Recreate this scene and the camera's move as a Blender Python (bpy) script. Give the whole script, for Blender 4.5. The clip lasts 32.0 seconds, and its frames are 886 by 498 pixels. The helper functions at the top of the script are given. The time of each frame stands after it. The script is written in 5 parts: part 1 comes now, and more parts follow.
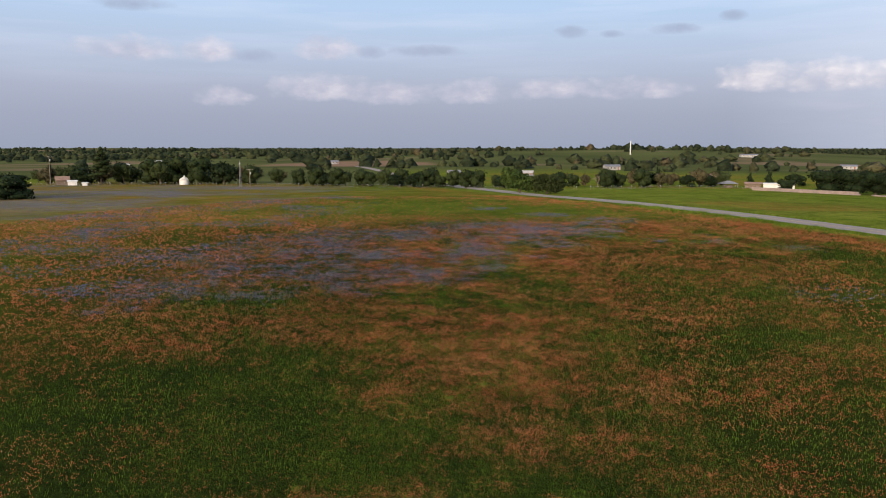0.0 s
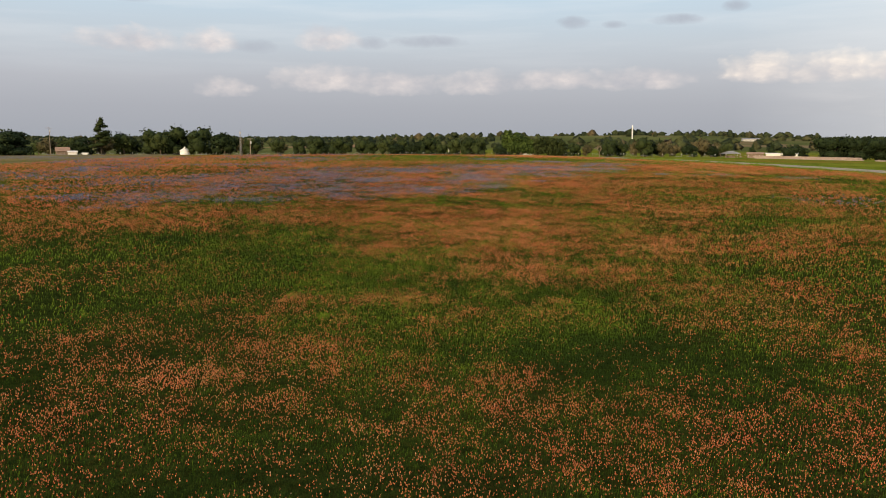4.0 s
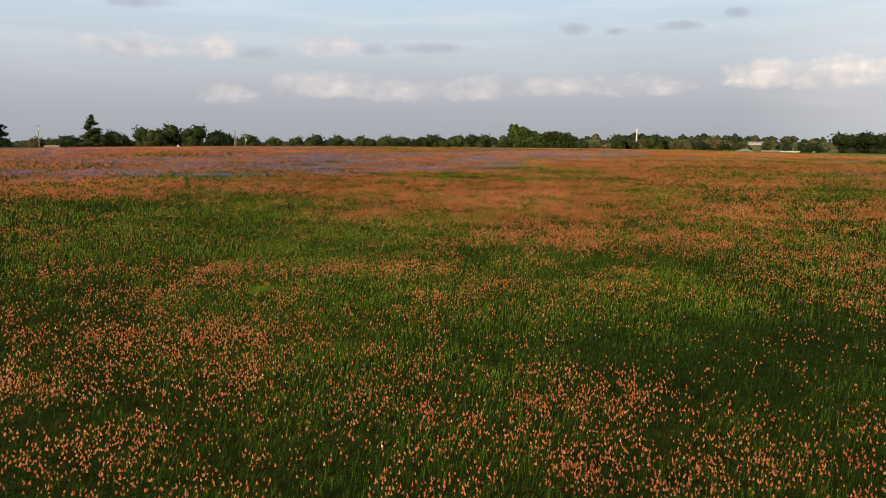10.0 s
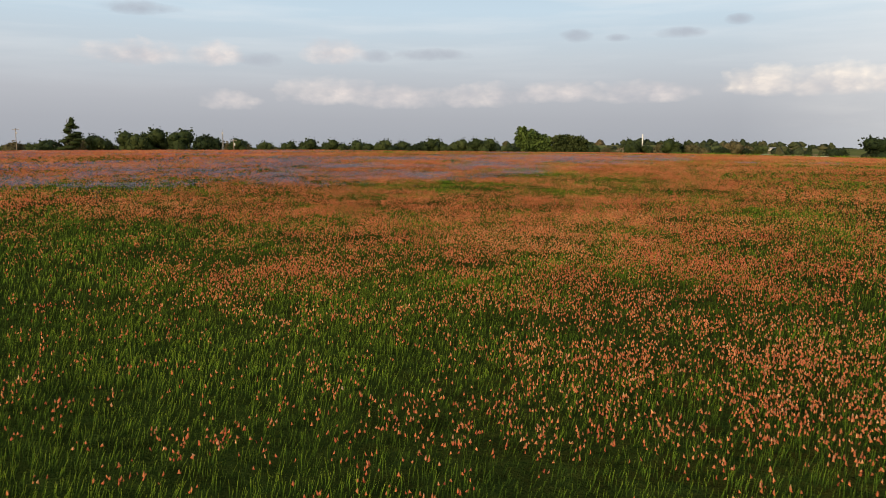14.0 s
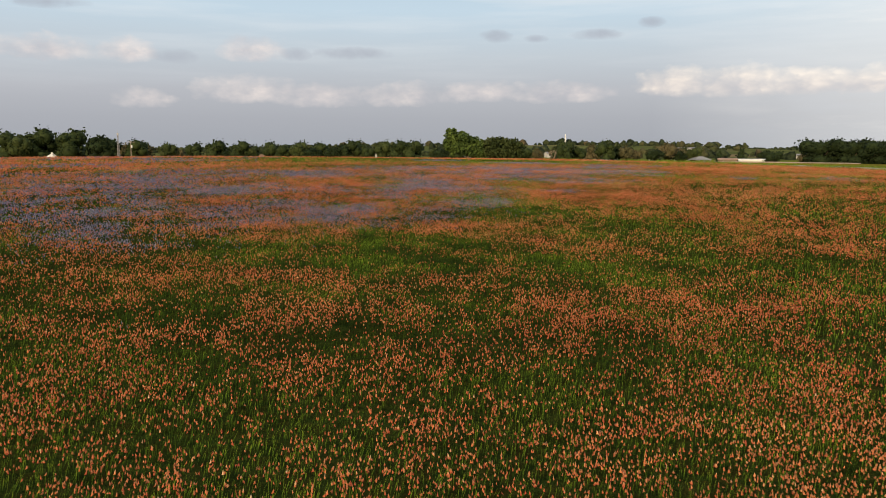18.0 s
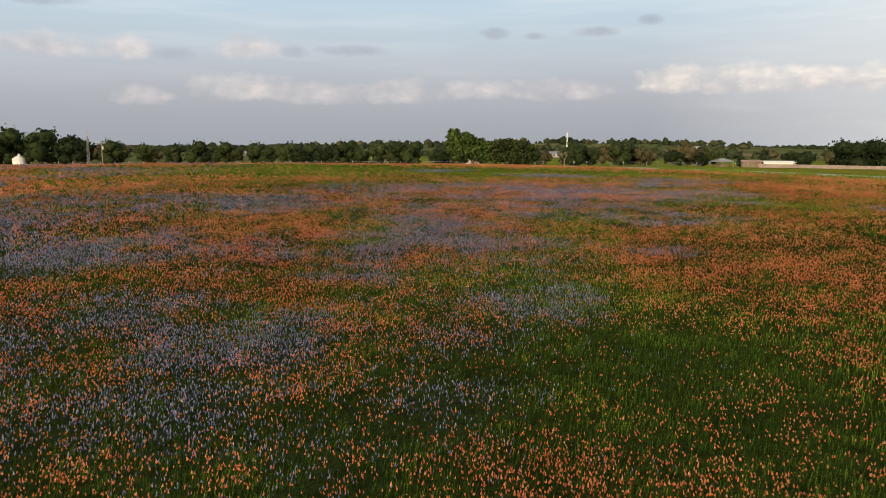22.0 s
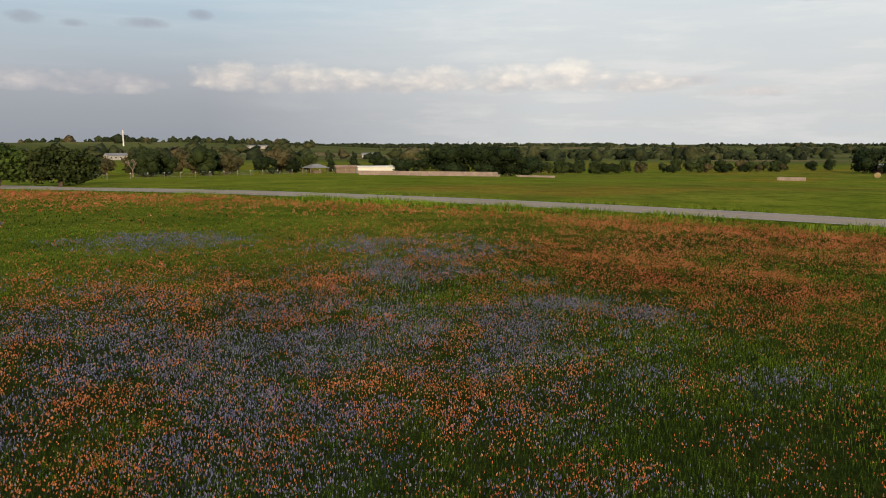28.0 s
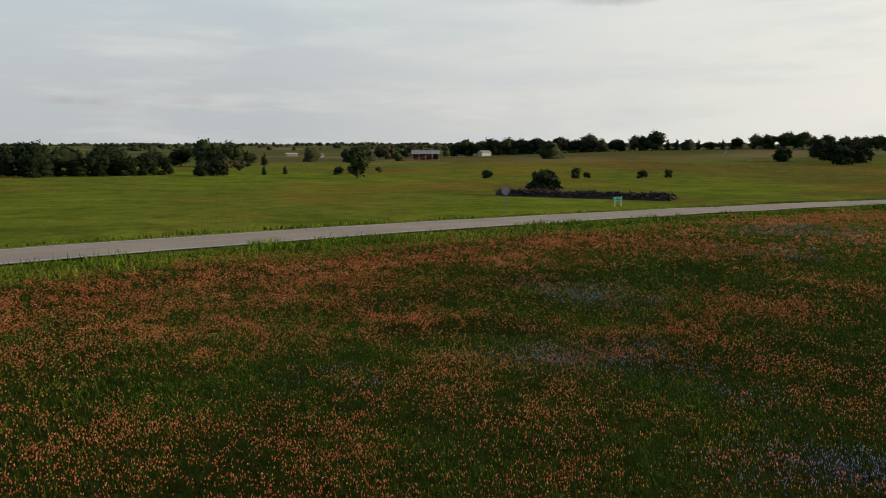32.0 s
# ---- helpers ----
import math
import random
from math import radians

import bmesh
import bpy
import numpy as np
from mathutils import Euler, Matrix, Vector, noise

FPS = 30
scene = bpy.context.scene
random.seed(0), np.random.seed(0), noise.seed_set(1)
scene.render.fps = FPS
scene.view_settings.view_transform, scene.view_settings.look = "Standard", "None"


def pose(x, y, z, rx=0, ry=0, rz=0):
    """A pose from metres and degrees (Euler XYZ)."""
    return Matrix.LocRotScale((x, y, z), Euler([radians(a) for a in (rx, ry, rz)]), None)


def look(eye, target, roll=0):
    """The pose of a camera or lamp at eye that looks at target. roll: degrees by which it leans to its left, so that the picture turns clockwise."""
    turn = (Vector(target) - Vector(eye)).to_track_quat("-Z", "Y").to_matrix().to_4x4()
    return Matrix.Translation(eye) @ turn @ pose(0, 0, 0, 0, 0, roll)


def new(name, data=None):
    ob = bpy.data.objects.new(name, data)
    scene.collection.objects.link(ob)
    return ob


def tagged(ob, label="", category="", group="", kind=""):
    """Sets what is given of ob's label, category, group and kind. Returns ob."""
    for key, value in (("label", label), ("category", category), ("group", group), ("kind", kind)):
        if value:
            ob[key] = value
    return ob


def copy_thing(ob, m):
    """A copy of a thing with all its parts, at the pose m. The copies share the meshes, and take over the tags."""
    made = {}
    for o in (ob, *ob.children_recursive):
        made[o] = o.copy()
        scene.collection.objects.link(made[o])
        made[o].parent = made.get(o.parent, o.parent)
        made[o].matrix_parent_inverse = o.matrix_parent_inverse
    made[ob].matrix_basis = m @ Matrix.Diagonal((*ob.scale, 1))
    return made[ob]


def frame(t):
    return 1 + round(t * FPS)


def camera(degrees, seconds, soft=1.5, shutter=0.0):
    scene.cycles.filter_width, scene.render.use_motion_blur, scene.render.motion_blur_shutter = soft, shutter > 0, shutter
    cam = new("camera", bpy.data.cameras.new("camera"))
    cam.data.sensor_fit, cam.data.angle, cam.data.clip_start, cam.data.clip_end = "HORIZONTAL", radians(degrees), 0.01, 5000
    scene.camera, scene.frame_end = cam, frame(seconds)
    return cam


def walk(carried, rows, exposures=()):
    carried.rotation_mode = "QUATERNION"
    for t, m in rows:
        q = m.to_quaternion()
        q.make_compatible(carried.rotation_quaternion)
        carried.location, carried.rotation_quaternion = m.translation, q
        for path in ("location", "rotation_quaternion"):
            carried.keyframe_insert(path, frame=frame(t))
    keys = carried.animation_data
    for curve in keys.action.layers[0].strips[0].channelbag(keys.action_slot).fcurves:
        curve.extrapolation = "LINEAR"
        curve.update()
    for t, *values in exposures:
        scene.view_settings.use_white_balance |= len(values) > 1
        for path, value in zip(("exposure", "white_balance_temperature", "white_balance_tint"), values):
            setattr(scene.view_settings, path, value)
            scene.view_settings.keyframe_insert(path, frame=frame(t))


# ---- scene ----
cam = camera(59.0, 32.0, soft=1.0, shutter=0.1)
# seconds, x, y, z, tilt, lean, heading
PATH = [
    (0, 0.00, -0.00, 15.30, 82.51, 0.00, 0.00),
    (0.5, 0.01, -0.05, 14.15, 83.27, 0.00, 0.02),
    (1, 0.02, -0.09, 13.11, 83.27, 0.00, 0.03),
    (1.5, 0.01, -0.13, 12.06, 83.27, 0.00, 0.05),
    (2, 0.03, -0.18, 10.99, 83.30, 0.00, 0.07),
    (2.5, 0.05, -0.24, 9.91, 82.23, 0.00, 0.09),
    (3, 0.09, -0.30, 8.89, 81.81, 0.00, 0.11),
    (3.5, 0.12, -0.35, 7.90, 81.84, 0.00, 0.12),
    (4, 0.14, -0.39, 6.91, 81.88, 0.00, 0.11),
    (4.5, 0.15, -0.42, 5.92, 81.92, 0.00, 0.11),
    (5, 0.13, -0.44, 4.88, 81.95, 0.00, 0.11),
    (5.5, 0.12, -0.45, 3.92, 81.89, 0.00, 0.11),
    (6, 0.12, -0.41, 3.38, 81.81, 0.00, 0.09),
    (6.5, 0.11, -0.15, 3.38, 81.82, 0.00, 0.08),
    (7, 0.08, 0.54, 3.42, 81.80, 0.00, 0.14),
    (7.5, 0.03, 1.59, 3.43, 81.82, 0.00, 0.14),
    (8, -0.05, 3.15, 3.46, 81.87, 0.00, 0.16),
    (8.5, -0.11, 4.94, 3.52, 81.99, 0.00, 0.17),
    (9, -0.15, 6.84, 3.56, 82.12, 0.00, 0.18),
    (9.5, -0.15, 8.82, 3.55, 82.24, 0.00, 0.21),
    (10, -0.10, 10.91, 3.51, 82.34, 0.00, 0.25),
    (10.5, -0.06, 13.05, 3.50, 82.42, 0.00, 0.27),
    (11, -0.07, 15.26, 3.44, 82.53, 0.00, 0.29),
    (11.5, -0.08, 17.60, 3.36, 82.58, 0.00, 0.29),
    (12, -0.11, 19.99, 3.22, 82.65, 0.00, 0.31),
    (12.5, -0.12, 22.45, 3.03, 82.69, 0.00, 0.31),
    (13, -0.07, 25.00, 2.95, 82.72, 0.00, 0.34),
    (13.5, -0.00, 27.32, 2.98, 82.76, 0.00, 0.40),
    (14, 0.01, 29.64, 3.01, 82.78, 0.00, 0.41),
    (14.5, -0.03, 31.98, 3.07, 82.78, 0.00, 0.40),
    (15, -0.08, 34.32, 3.17, 82.78, 0.00, 0.37),
    (15.5, -0.13, 36.67, 3.34, 82.76, 0.00, 0.35),
    (16, -0.16, 39.03, 3.60, 82.75, 0.00, 0.34),
    (16.5, -0.19, 41.45, 3.77, 82.76, 0.00, -1.39),
    (17, -0.18, 43.95, 3.80, 82.72, 0.00, -3.79),
    (17.5, -0.15, 46.47, 3.86, 82.70, 0.00, -5.23),
    (18, -0.07, 48.94, 4.14, 82.72, 0.00, -5.24),
    (18.5, 0.05, 51.46, 4.47, 82.69, 0.00, -5.24),
    (19, 0.18, 54.01, 4.76, 82.67, 0.00, -5.26),
    (19.5, 0.30, 56.58, 5.05, 82.63, 0.00, -5.29),
    (20, 0.49, 59.21, 5.14, 82.61, 0.00, -5.26),
    (20.5, 0.68, 61.86, 5.15, 82.58, 0.00, -5.30),
    (21, 0.81, 64.50, 5.16, 82.57, 0.00, -5.35),
    (21.5, 1.00, 67.30, 5.22, 82.56, 0.00, -5.36),
    (22, 1.23, 70.25, 5.28, 82.55, 0.00, -5.35),
    (22.5, 1.46, 73.34, 5.37, 82.53, 0.00, -5.39),
    (23, 1.70, 76.46, 5.49, 82.52, 0.00, -5.43),
    (23.5, 1.97, 79.62, 5.62, 82.53, 0.00, -5.44),
    (24, 2.20, 82.73, 5.78, 82.54, 0.00, -5.48),
    (24.5, 2.44, 85.84, 5.85, 82.49, 0.00, -5.51),
    (25, 2.72, 88.95, 6.32, 82.44, 0.00, -5.58),
    (25.5, 3.01, 92.08, 7.11, 82.48, 0.00, -5.62),
    (25.7, 3.21, 93.32, 7.23, 82.50, 0.00, -6.60),
    (25.8, 3.31, 93.93, 7.29, 82.51, 0.00, -8.45),
    (25.9, 3.41, 94.55, 7.35, 82.51, 0.00, -11.75),
    (26, 3.51, 95.17, 7.41, 82.52, 0.00, -15.75),
    (26.1, 3.65, 95.79, 7.42, 82.53, 0.00, -20.55),
    (26.2, 3.80, 96.41, 7.42, 82.53, 0.00, -27.10),
    (26.3, 3.94, 97.02, 7.43, 82.54, 0.00, -31.60),
    (26.4, 4.08, 97.64, 7.44, 82.54, 0.00, -32.75),
    (26.5, 4.22, 98.26, 7.44, 82.54, 0.00, -32.88),
    (27, 5.13, 101.34, 7.43, 82.50, 0.00, -33.10),
    (27.5, 6.19, 104.37, 7.39, 82.42, 0.00, -33.90),
    (28, 7.38, 107.28, 7.37, 82.34, 0.00, -36.50),
    (28.5, 8.67, 110.03, 7.38, 82.27, 0.00, -41.57),
    (29, 10.03, 112.54, 7.47, 82.24, 0.00, -48.88),
    (29.5, 11.50, 115.02, 7.51, 82.22, 0.00, -57.10),
    (30, 13.17, 117.34, 7.53, 82.24, 0.00, -66.80),
    (30.5, 15.10, 119.46, 7.55, 82.24, 0.00, -76.29),
    (31, 17.19, 121.35, 7.56, 82.24, 0.00, -87.31),
    (31.5, 19.29, 123.25, 7.57, 82.28, 0.00, -99.89),
    (32, 21.40, 125.15, 7.59, 82.31, 0.00, -112.46),
]
walk(cam, [(t, pose(x, y, z, rx, ry, rz)) for t, x, y, z, rx, ry, rz in PATH],
     [(0, -0.03, 6000, 17), (2, 0.0, 6620, 14), (4.5, 0.07, 6900, 12), (24, -0.02, 6850, 11), (26.5, -0.1, 6800, 10), (29, -0.3, 6700, 10), (32, -0.5, 6550, 8)])

# ---- world and sun ----
SUN_HEADING, SUN_HEIGHT = 148.0, 15.0       # degrees left of +y, above the horizon
world = bpy.data.worlds.new("sky")
scene.world = world
world.use_nodes = True
wn, wl = world.node_tree.nodes, world.node_tree.links
wn.clear()


def wmath(op, a, b=0.0, c=0.0, clamp=False):
    n = wn.new("ShaderNodeMath")
    n.operation, n.use_clamp = op, clamp
    for k, v in enumerate((a, b, c)):
        if isinstance(v, (int, float)):
            n.inputs[k].default_value = v
        else:
            wl.new(v, n.inputs[k])
    return n.outputs[0]


def wmix(f, a, b):
    n = wn.new("ShaderNodeMix")
    n.data_type = "RGBA"
    for s, v in ((0, f), (6, a), (7, b)):
        if isinstance(v, (int, float)):
            n.inputs[s].default_value = v
        elif isinstance(v, tuple):
            n.inputs[s].default_value = (*v, 1)
        else:
            wl.new(v, n.inputs[s])
    return n.outputs[2]


def wnoise(vec, scale, detail, rough=0.55):
    n = wn.new("ShaderNodeTexNoise")
    n.inputs["Scale"].default_value, n.inputs["Detail"].default_value, n.inputs["Roughness"].default_value = scale, detail, rough
    wl.new(vec, n.inputs["Vector"])
    return n.outputs["Fac"]


sky = wn.new("ShaderNodeTexSky")
sky.sky_type, sky.sun_disc = "NISHITA", False
sky.sun_elevation, sky.sun_rotation = radians(SUN_HEIGHT), radians(-SUN_HEADING)
sky.air_density, sky.dust_density = 1.0, 2.0
way = wn.new("ShaderNodeTexCoord").outputs["Generated"]
sep = wn.new("ShaderNodeSeparateXYZ")
wl.new(way, sep.inputs[0])
az = wmath("MULTIPLY", wmath("ARCTAN2", sep.outputs[0], sep.outputs[1]), 57.2958)   # degrees right of +y
el = wmath("MULTIPLY", wmath("ARCSINE", sep.outputs[2]), 57.2958)
flat = wn.new("ShaderNodeCombineXYZ")
wl.new(az, flat.inputs[0])
wl.new(wmath("MULTIPLY", el, 1.7), flat.inputs[1])
fine = wnoise(flat.outputs[0], 0.55, 6)
broad = wnoise(flat.outputs[0], 0.11, 4)
streak_at = wn.new("ShaderNodeCombineXYZ")
wl.new(wmath("MULTIPLY", az, 0.05), streak_at.inputs[0])
wl.new(wmath("MULTIPLY", el, 0.55), streak_at.inputs[1])
streak = wnoise(streak_at.outputs[0], 1.0, 5)

# thin high veil over the clear sky, greyer low down
ramp = wn.new("ShaderNodeValToRGB")
wl.new(wmath("MULTIPLY", el, 1 / 24, clamp=True), ramp.inputs[0])
stops = [(0.0, (0.37, 0.41, 0.48)), (0.09, (0.40, 0.435, 0.51)), (0.17, (0.46, 0.495, 0.57)), (0.27, (0.53, 0.61, 0.70)), (0.40, (0.54, 0.70, 0.84)), (1.0, (0.30, 0.46, 0.68))]
while len(ramp.color_ramp.elements) < len(stops):
    ramp.color_ramp.elements.new(0.5)
for e, (p, c) in zip(ramp.color_ramp.elements, stops):
    e.position, e.color = p, (*c, 1)
clear = wn.new("ShaderNodeVectorMath")
clear.operation = "SCALE"
clear.inputs[3].default_value = 0.055
wl.new(sky.outputs[0], clear.inputs[0])
base = wmix(0.85, clear.outputs[0], ramp.outputs[0])
base = wmix(wmath("MULTIPLY", wmath("MULTIPLY", wmath("SUBTRACT", streak, 0.45), 2.2, clamp=True), wmath("MULTIPLY", wmath("SUBTRACT", el, 3.0), 0.12, clamp=True)), base, (0.74, 0.79, 0.84))
# whiter, warmer towards the low sun's side
side = wmath("MULTIPLY", wmath("SUBTRACT", az, 20.0), 1 / 24, clamp=True)
base = wmix(wmath("MULTIPLY", side, 0.60), base, (0.86, 0.89, 0.90))
sunward = wmath("MULTIPLY", wmath("SUBTRACT", az, 100.0), 1 / 50, clamp=True)
base = wmix(wmath("MULTIPLY", sunward, 0.8), base, (1.30, 1.24, 1.12))
veil_at = wn.new("ShaderNodeCombineXYZ")
wl.new(wmath("MULTIPLY", az, 0.07), veil_at.inputs[0])
wl.new(wmath("MULTIPLY", el, 0.4), veil_at.inputs[1])
veil = wnoise(veil_at.outputs[0], 1.3, 6, 0.6)
base = wmix(wmath("MULTIPLY", side, wmath("MULTIPLY", wmath("SUBTRACT", 0.5, veil), 1.3, clamp=True)), base, (0.62, 0.70, 0.80))
base = wmix(wmath("MULTIPLY", side, wmath("MULTIPLY", wmath("SUBTRACT", veil, 0.5), 1.4, clamp=True)), base, (1.12, 1.08, 1.03))


heap = wn.new("ShaderNodeTexVoronoi")
heap.feature, heap.inputs["Scale"].default_value, heap.inputs["Detail"].default_value = "SMOOTH_F1", 0.75, 2.0
warp = wn.new("ShaderNodeVectorMath")
warp.operation = "ADD"
wl.new(flat.outputs[0], warp.inputs[0])
off = wn.new("ShaderNodeCombineXYZ")
wl.new(wmath("MULTIPLY", wmath("SUBTRACT", fine, 0.5), 1.6), off.inputs[0])
wl.new(wmath("MULTIPLY", wmath("SUBTRACT", broad, 0.5), 1.2), off.inputs[1])
wl.new(off.outputs[0], warp.inputs[1])
wl.new(warp.outputs[0], heap.inputs["Vector"])
puff = wmath("SUBTRACT", 0.78, heap.outputs["Distance"])


def cloud(layer, u, v, su, sv, grain=0.75, amount=1.0, base=0.55, heaped=0.9):
    """Adds one cloud to a cover value: centre and half sizes in degrees; its underside is flatter by base."""
    a = wmath("POWER", wmath("ABSOLUTE", wmath("DIVIDE", wmath("SUBTRACT", az, u), su)), 2.0)
    up = wmath("SUBTRACT", el, v)
    b = wmath("ADD", wmath("POWER", wmath("DIVIDE", wmath("MAXIMUM", up, 0.0), sv), 2.0), wmath("POWER", wmath("DIVIDE", wmath("MINIMUM", up, 0.0), sv * base), 2.0))
    m = wmath("SUBTRACT", 1.0, wmath("ADD", a, b))
    m = wmath("ADD", m, wmath("MULTIPLY", wmath("SUBTRACT", fine, 0.5), grain * 3))
    m = wmath("ADD", m, wmath("MULTIPLY", puff, heaped))
    m = wmath("MULTIPLY", m, amount, clamp=True)
    return m if layer is None else wmath("MAXIMUM", layer, m)


bright = None
for c in ((21.6, 4.6, 2.4, 1.25), (25.5, 4.5, 3.0, 1.2), (30.0, 4.4, 2.8, 1.0), (36.0, 4.6, 2.4, 1.15), (41.0, 4.5, 2.4, 1.2), (45.5, 4.7, 2.8, 1.3), (50.5, 4.3, 3.0, 0.85), (33, 4.3, 3, 0.8)):
    bright = cloud(bright, c[0], c[1] - 0.25, c[2] * 1.35, c[3] * 1.2, 0.35, 0.85)
pale = None
for c in ((-21.5, 6.2, 3.4, 0.85), (-16.3, 6.3, 2.0, 0.85), (-8.2, 6.6, 2.4, 0.95), (-8.5, 3.9, 3.8, 1.0), (-3.5, 3.5, 3.5, 0.9), (2.5, 3.6, 3.5, 0.9), (8.5, 3.9, 3.5, 0.8), (13.5, 3.8, 3.5, 0.8), (-15.5, 3.2, 2.0, 0.7), (54, 4.2, 2.0, 0.35), (58, 3.4, 3.0, 0.4), (74, 3.6, 4, 0.35), (95, 2.9, 2.0, 0.4), (88, 2.7, 2.8, 0.3), (124, 9.8, 3.5, 0.7)):
    pale = cloud(pale, c[0], c[1], c[2] * 1.1, c[3] * 1.35, 0.45, 0.8 if c[1] > 5 else 0.65)
grey = None
for c in ((9.0, 7.9, 1.3, 0.5), (11.9, 7.7, 0.9, 0.3), (16.0, 7.9, 1.9, 0.4), (19.8, 8.6, 1.1, 0.4), (-1.2, 6.7, 3.0, 0.45), (-13.2, 6.2, 1.8, 0.5), (-5.2, 6.6, 1.2, 0.5), (-21, 9.3, 2.8, 0.5), (62, 9.5, 2.4, 0.5)):
    grey = cloud(grey, *c, 0.5, 0.7, 1.0, 0.6)
rise = wmath("MULTIPLY", wmath("SUBTRACT", fine, 0.5), 1.6)
lit_top = wmix(side, (0.86, 0.80, 0.74), (1.06, 0.99, 0.90))
lit = wmix(wmath("ADD", wmath("ADD", wmath("MULTIPLY", wmath("SUBTRACT", el, 3.3), 0.42), wmath("MULTIPLY", puff, 0.8)), wmath("MULTIPLY", rise, 0.5), clamp=True), (0.55, 0.54, 0.57), lit_top)
soft_lit = wmix(wmath("ADD", wmath("MULTIPLY", wmath("SUBTRACT", broad, 0.22), 1.5), rise, clamp=True), (0.46, 0.47, 0.53), (0.90, 0.82, 0.78))
base = wmix(wmath("MULTIPLY", pale, 0.8), base, soft_lit)
base = wmix(wmath("MULTIPLY", grey, 0.8), base, (0.36, 0.40, 0.48))
base = wmix(wmath("MULTIPLY", bright, 0.9), base, lit)
shade = wn.new("ShaderNodeBackground")
shade.inputs[1].default_value = 1.07
wl.new(base, shade.inputs[0])
wl.new(shade.outputs[0], wn.new("ShaderNodeOutputWorld").inputs[0])

sun = new("sun", bpy.data.lights.new("sun", "SUN"))
sun.data.energy, sun.data.angle, sun.data.color = 4.9, radians(1.5), (1.0, 0.77, 0.50)
sh = radians(SUN_HEADING)
sun.matrix_world = look((0, 0, 200), Vector((0, 0, 200)) + Vector((math.sin(sh) * math.cos(radians(SUN_HEIGHT)), -math.cos(sh) * math.cos(radians(SUN_HEIGHT)), -math.sin(radians(SUN_HEIGHT)))))


# ---- materials ----
def material(name, colour, rough=0.8, vary=0.25, scale=4.0, bump=0.0, metal=0.0, second=None, fine_scale=None, attr=None, attr_colours=None, spec=0.3):
    """Principled surface: base colour broken up by broad and fine noise; attr: float attribute that shifts between attr_colours."""
    m = bpy.data.materials.new(name)
    m.use_nodes = True
    n, l = m.node_tree.nodes, m.node_tree.links
    p = n["Principled BSDF"]
    p.inputs["Roughness"].default_value, p.inputs["Metallic"].default_value = rough, metal
    p.inputs["Specular IOR Level"].default_value = spec
    geo = n.new("ShaderNodeNewGeometry").outputs["Position"]

    def noise_of(s, d):
        t = n.new("ShaderNodeTexNoise")
        t.inputs["Scale"].default_value, t.inputs["Detail"].default_value = s, d
        l.new(geo, t.inputs["Vector"])
        return t.outputs["Fac"]

    def mix(f, a, b, mode="MIX"):
        x = n.new("ShaderNodeMix")
        x.data_type, x.blend_type = "RGBA", mode
        for s, v in ((0, f), (6, a), (7, b)):
            if isinstance(v, (int, float)):
                x.inputs[s].default_value = v
            elif isinstance(v, tuple):
                x.inputs[s].default_value = (*v, 1)
            else:
                l.new(v, x.inputs[s])
        return x.outputs[2]

    if attr:
        a = n.new("ShaderNodeAttribute")
        a.attribute_name = attr
        r = n.new("ShaderNodeValToRGB")
        l.new(a.outputs["Fac"], r.inputs[0])
        while len(r.color_ramp.elements) < len(attr_colours):
            r.color_ramp.elements.new(0.5)
        for k, (e, c) in enumerate(zip(r.color_ramp.elements, attr_colours)):
            e.position, e.color = k / (len(attr_colours) - 1), (*c, 1)
        col = r.outputs[0]
    else:
        col = colour
    other = second or tuple(c * (1 - vary) for c in colour)
    big = n.new("ShaderNodeMapRange")
    l.new(noise_of(scale, 3), big.inputs[0])
    big.inputs[1].default_value, big.inputs[2].default_value = 0.35, 0.65
    if attr:
        col = mix(big.outputs[0], col, mix(1.0, col, (1 - vary,) * 3, "MULTIPLY"))
    else:
        col = mix(big.outputs[0], col, other)
    small = n.new("ShaderNodeMapRange")
    l.new(noise_of(fine_scale or scale * 9, 4), small.inputs[0])
    small.inputs[1].default_value, small.inputs[2].default_value = 0.3, 0.7
    small.inputs[3].default_value, small.inputs[4].default_value = 1 - vary, 1 + vary * 0.6
    col = mix(1.0, col, small.outputs[0], "MULTIPLY")
    l.new(col, p.inputs["Base Color"])
    if bump:
        b = n.new("ShaderNodeBump")
        b.inputs["Strength"].default_value, b.inputs["Distance"].default_value = bump, 0.05
        l.new(noise_of((fine_scale or scale * 9), 4), b.inputs["Height"])
        l.new(b.outputs[0], p.inputs["Normal"])
    return m


# lowest grass stop is near-black, for the shade painted on blade roots
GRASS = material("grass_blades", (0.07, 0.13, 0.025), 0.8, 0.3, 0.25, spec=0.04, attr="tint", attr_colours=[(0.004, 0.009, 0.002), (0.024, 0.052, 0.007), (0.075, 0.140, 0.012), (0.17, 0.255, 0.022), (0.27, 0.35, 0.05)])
PAINT = material("paintbrush_bracts", (0.6, 0.2, 0.1), 0.8, 0.2, 0.6, spec=0.05, attr="tint", attr_colours=[(0.05, 0.05, 0.02), (0.31, 0.060, 0.030), (0.44, 0.125, 0.048), (0.52, 0.21, 0.085), (0.76, 0.57, 0.34)])
BONNET = material("bluebonnet_petals", (0.2, 0.22, 0.5), 0.8, 0.2, 0.6, spec=0.05, attr="tint", attr_colours=[(0.025, 0.05, 0.025), (0.055, 0.07, 0.13), (0.125, 0.122, 0.245), (0.27, 0.28, 0.32), (0.60, 0.60, 0.55)])
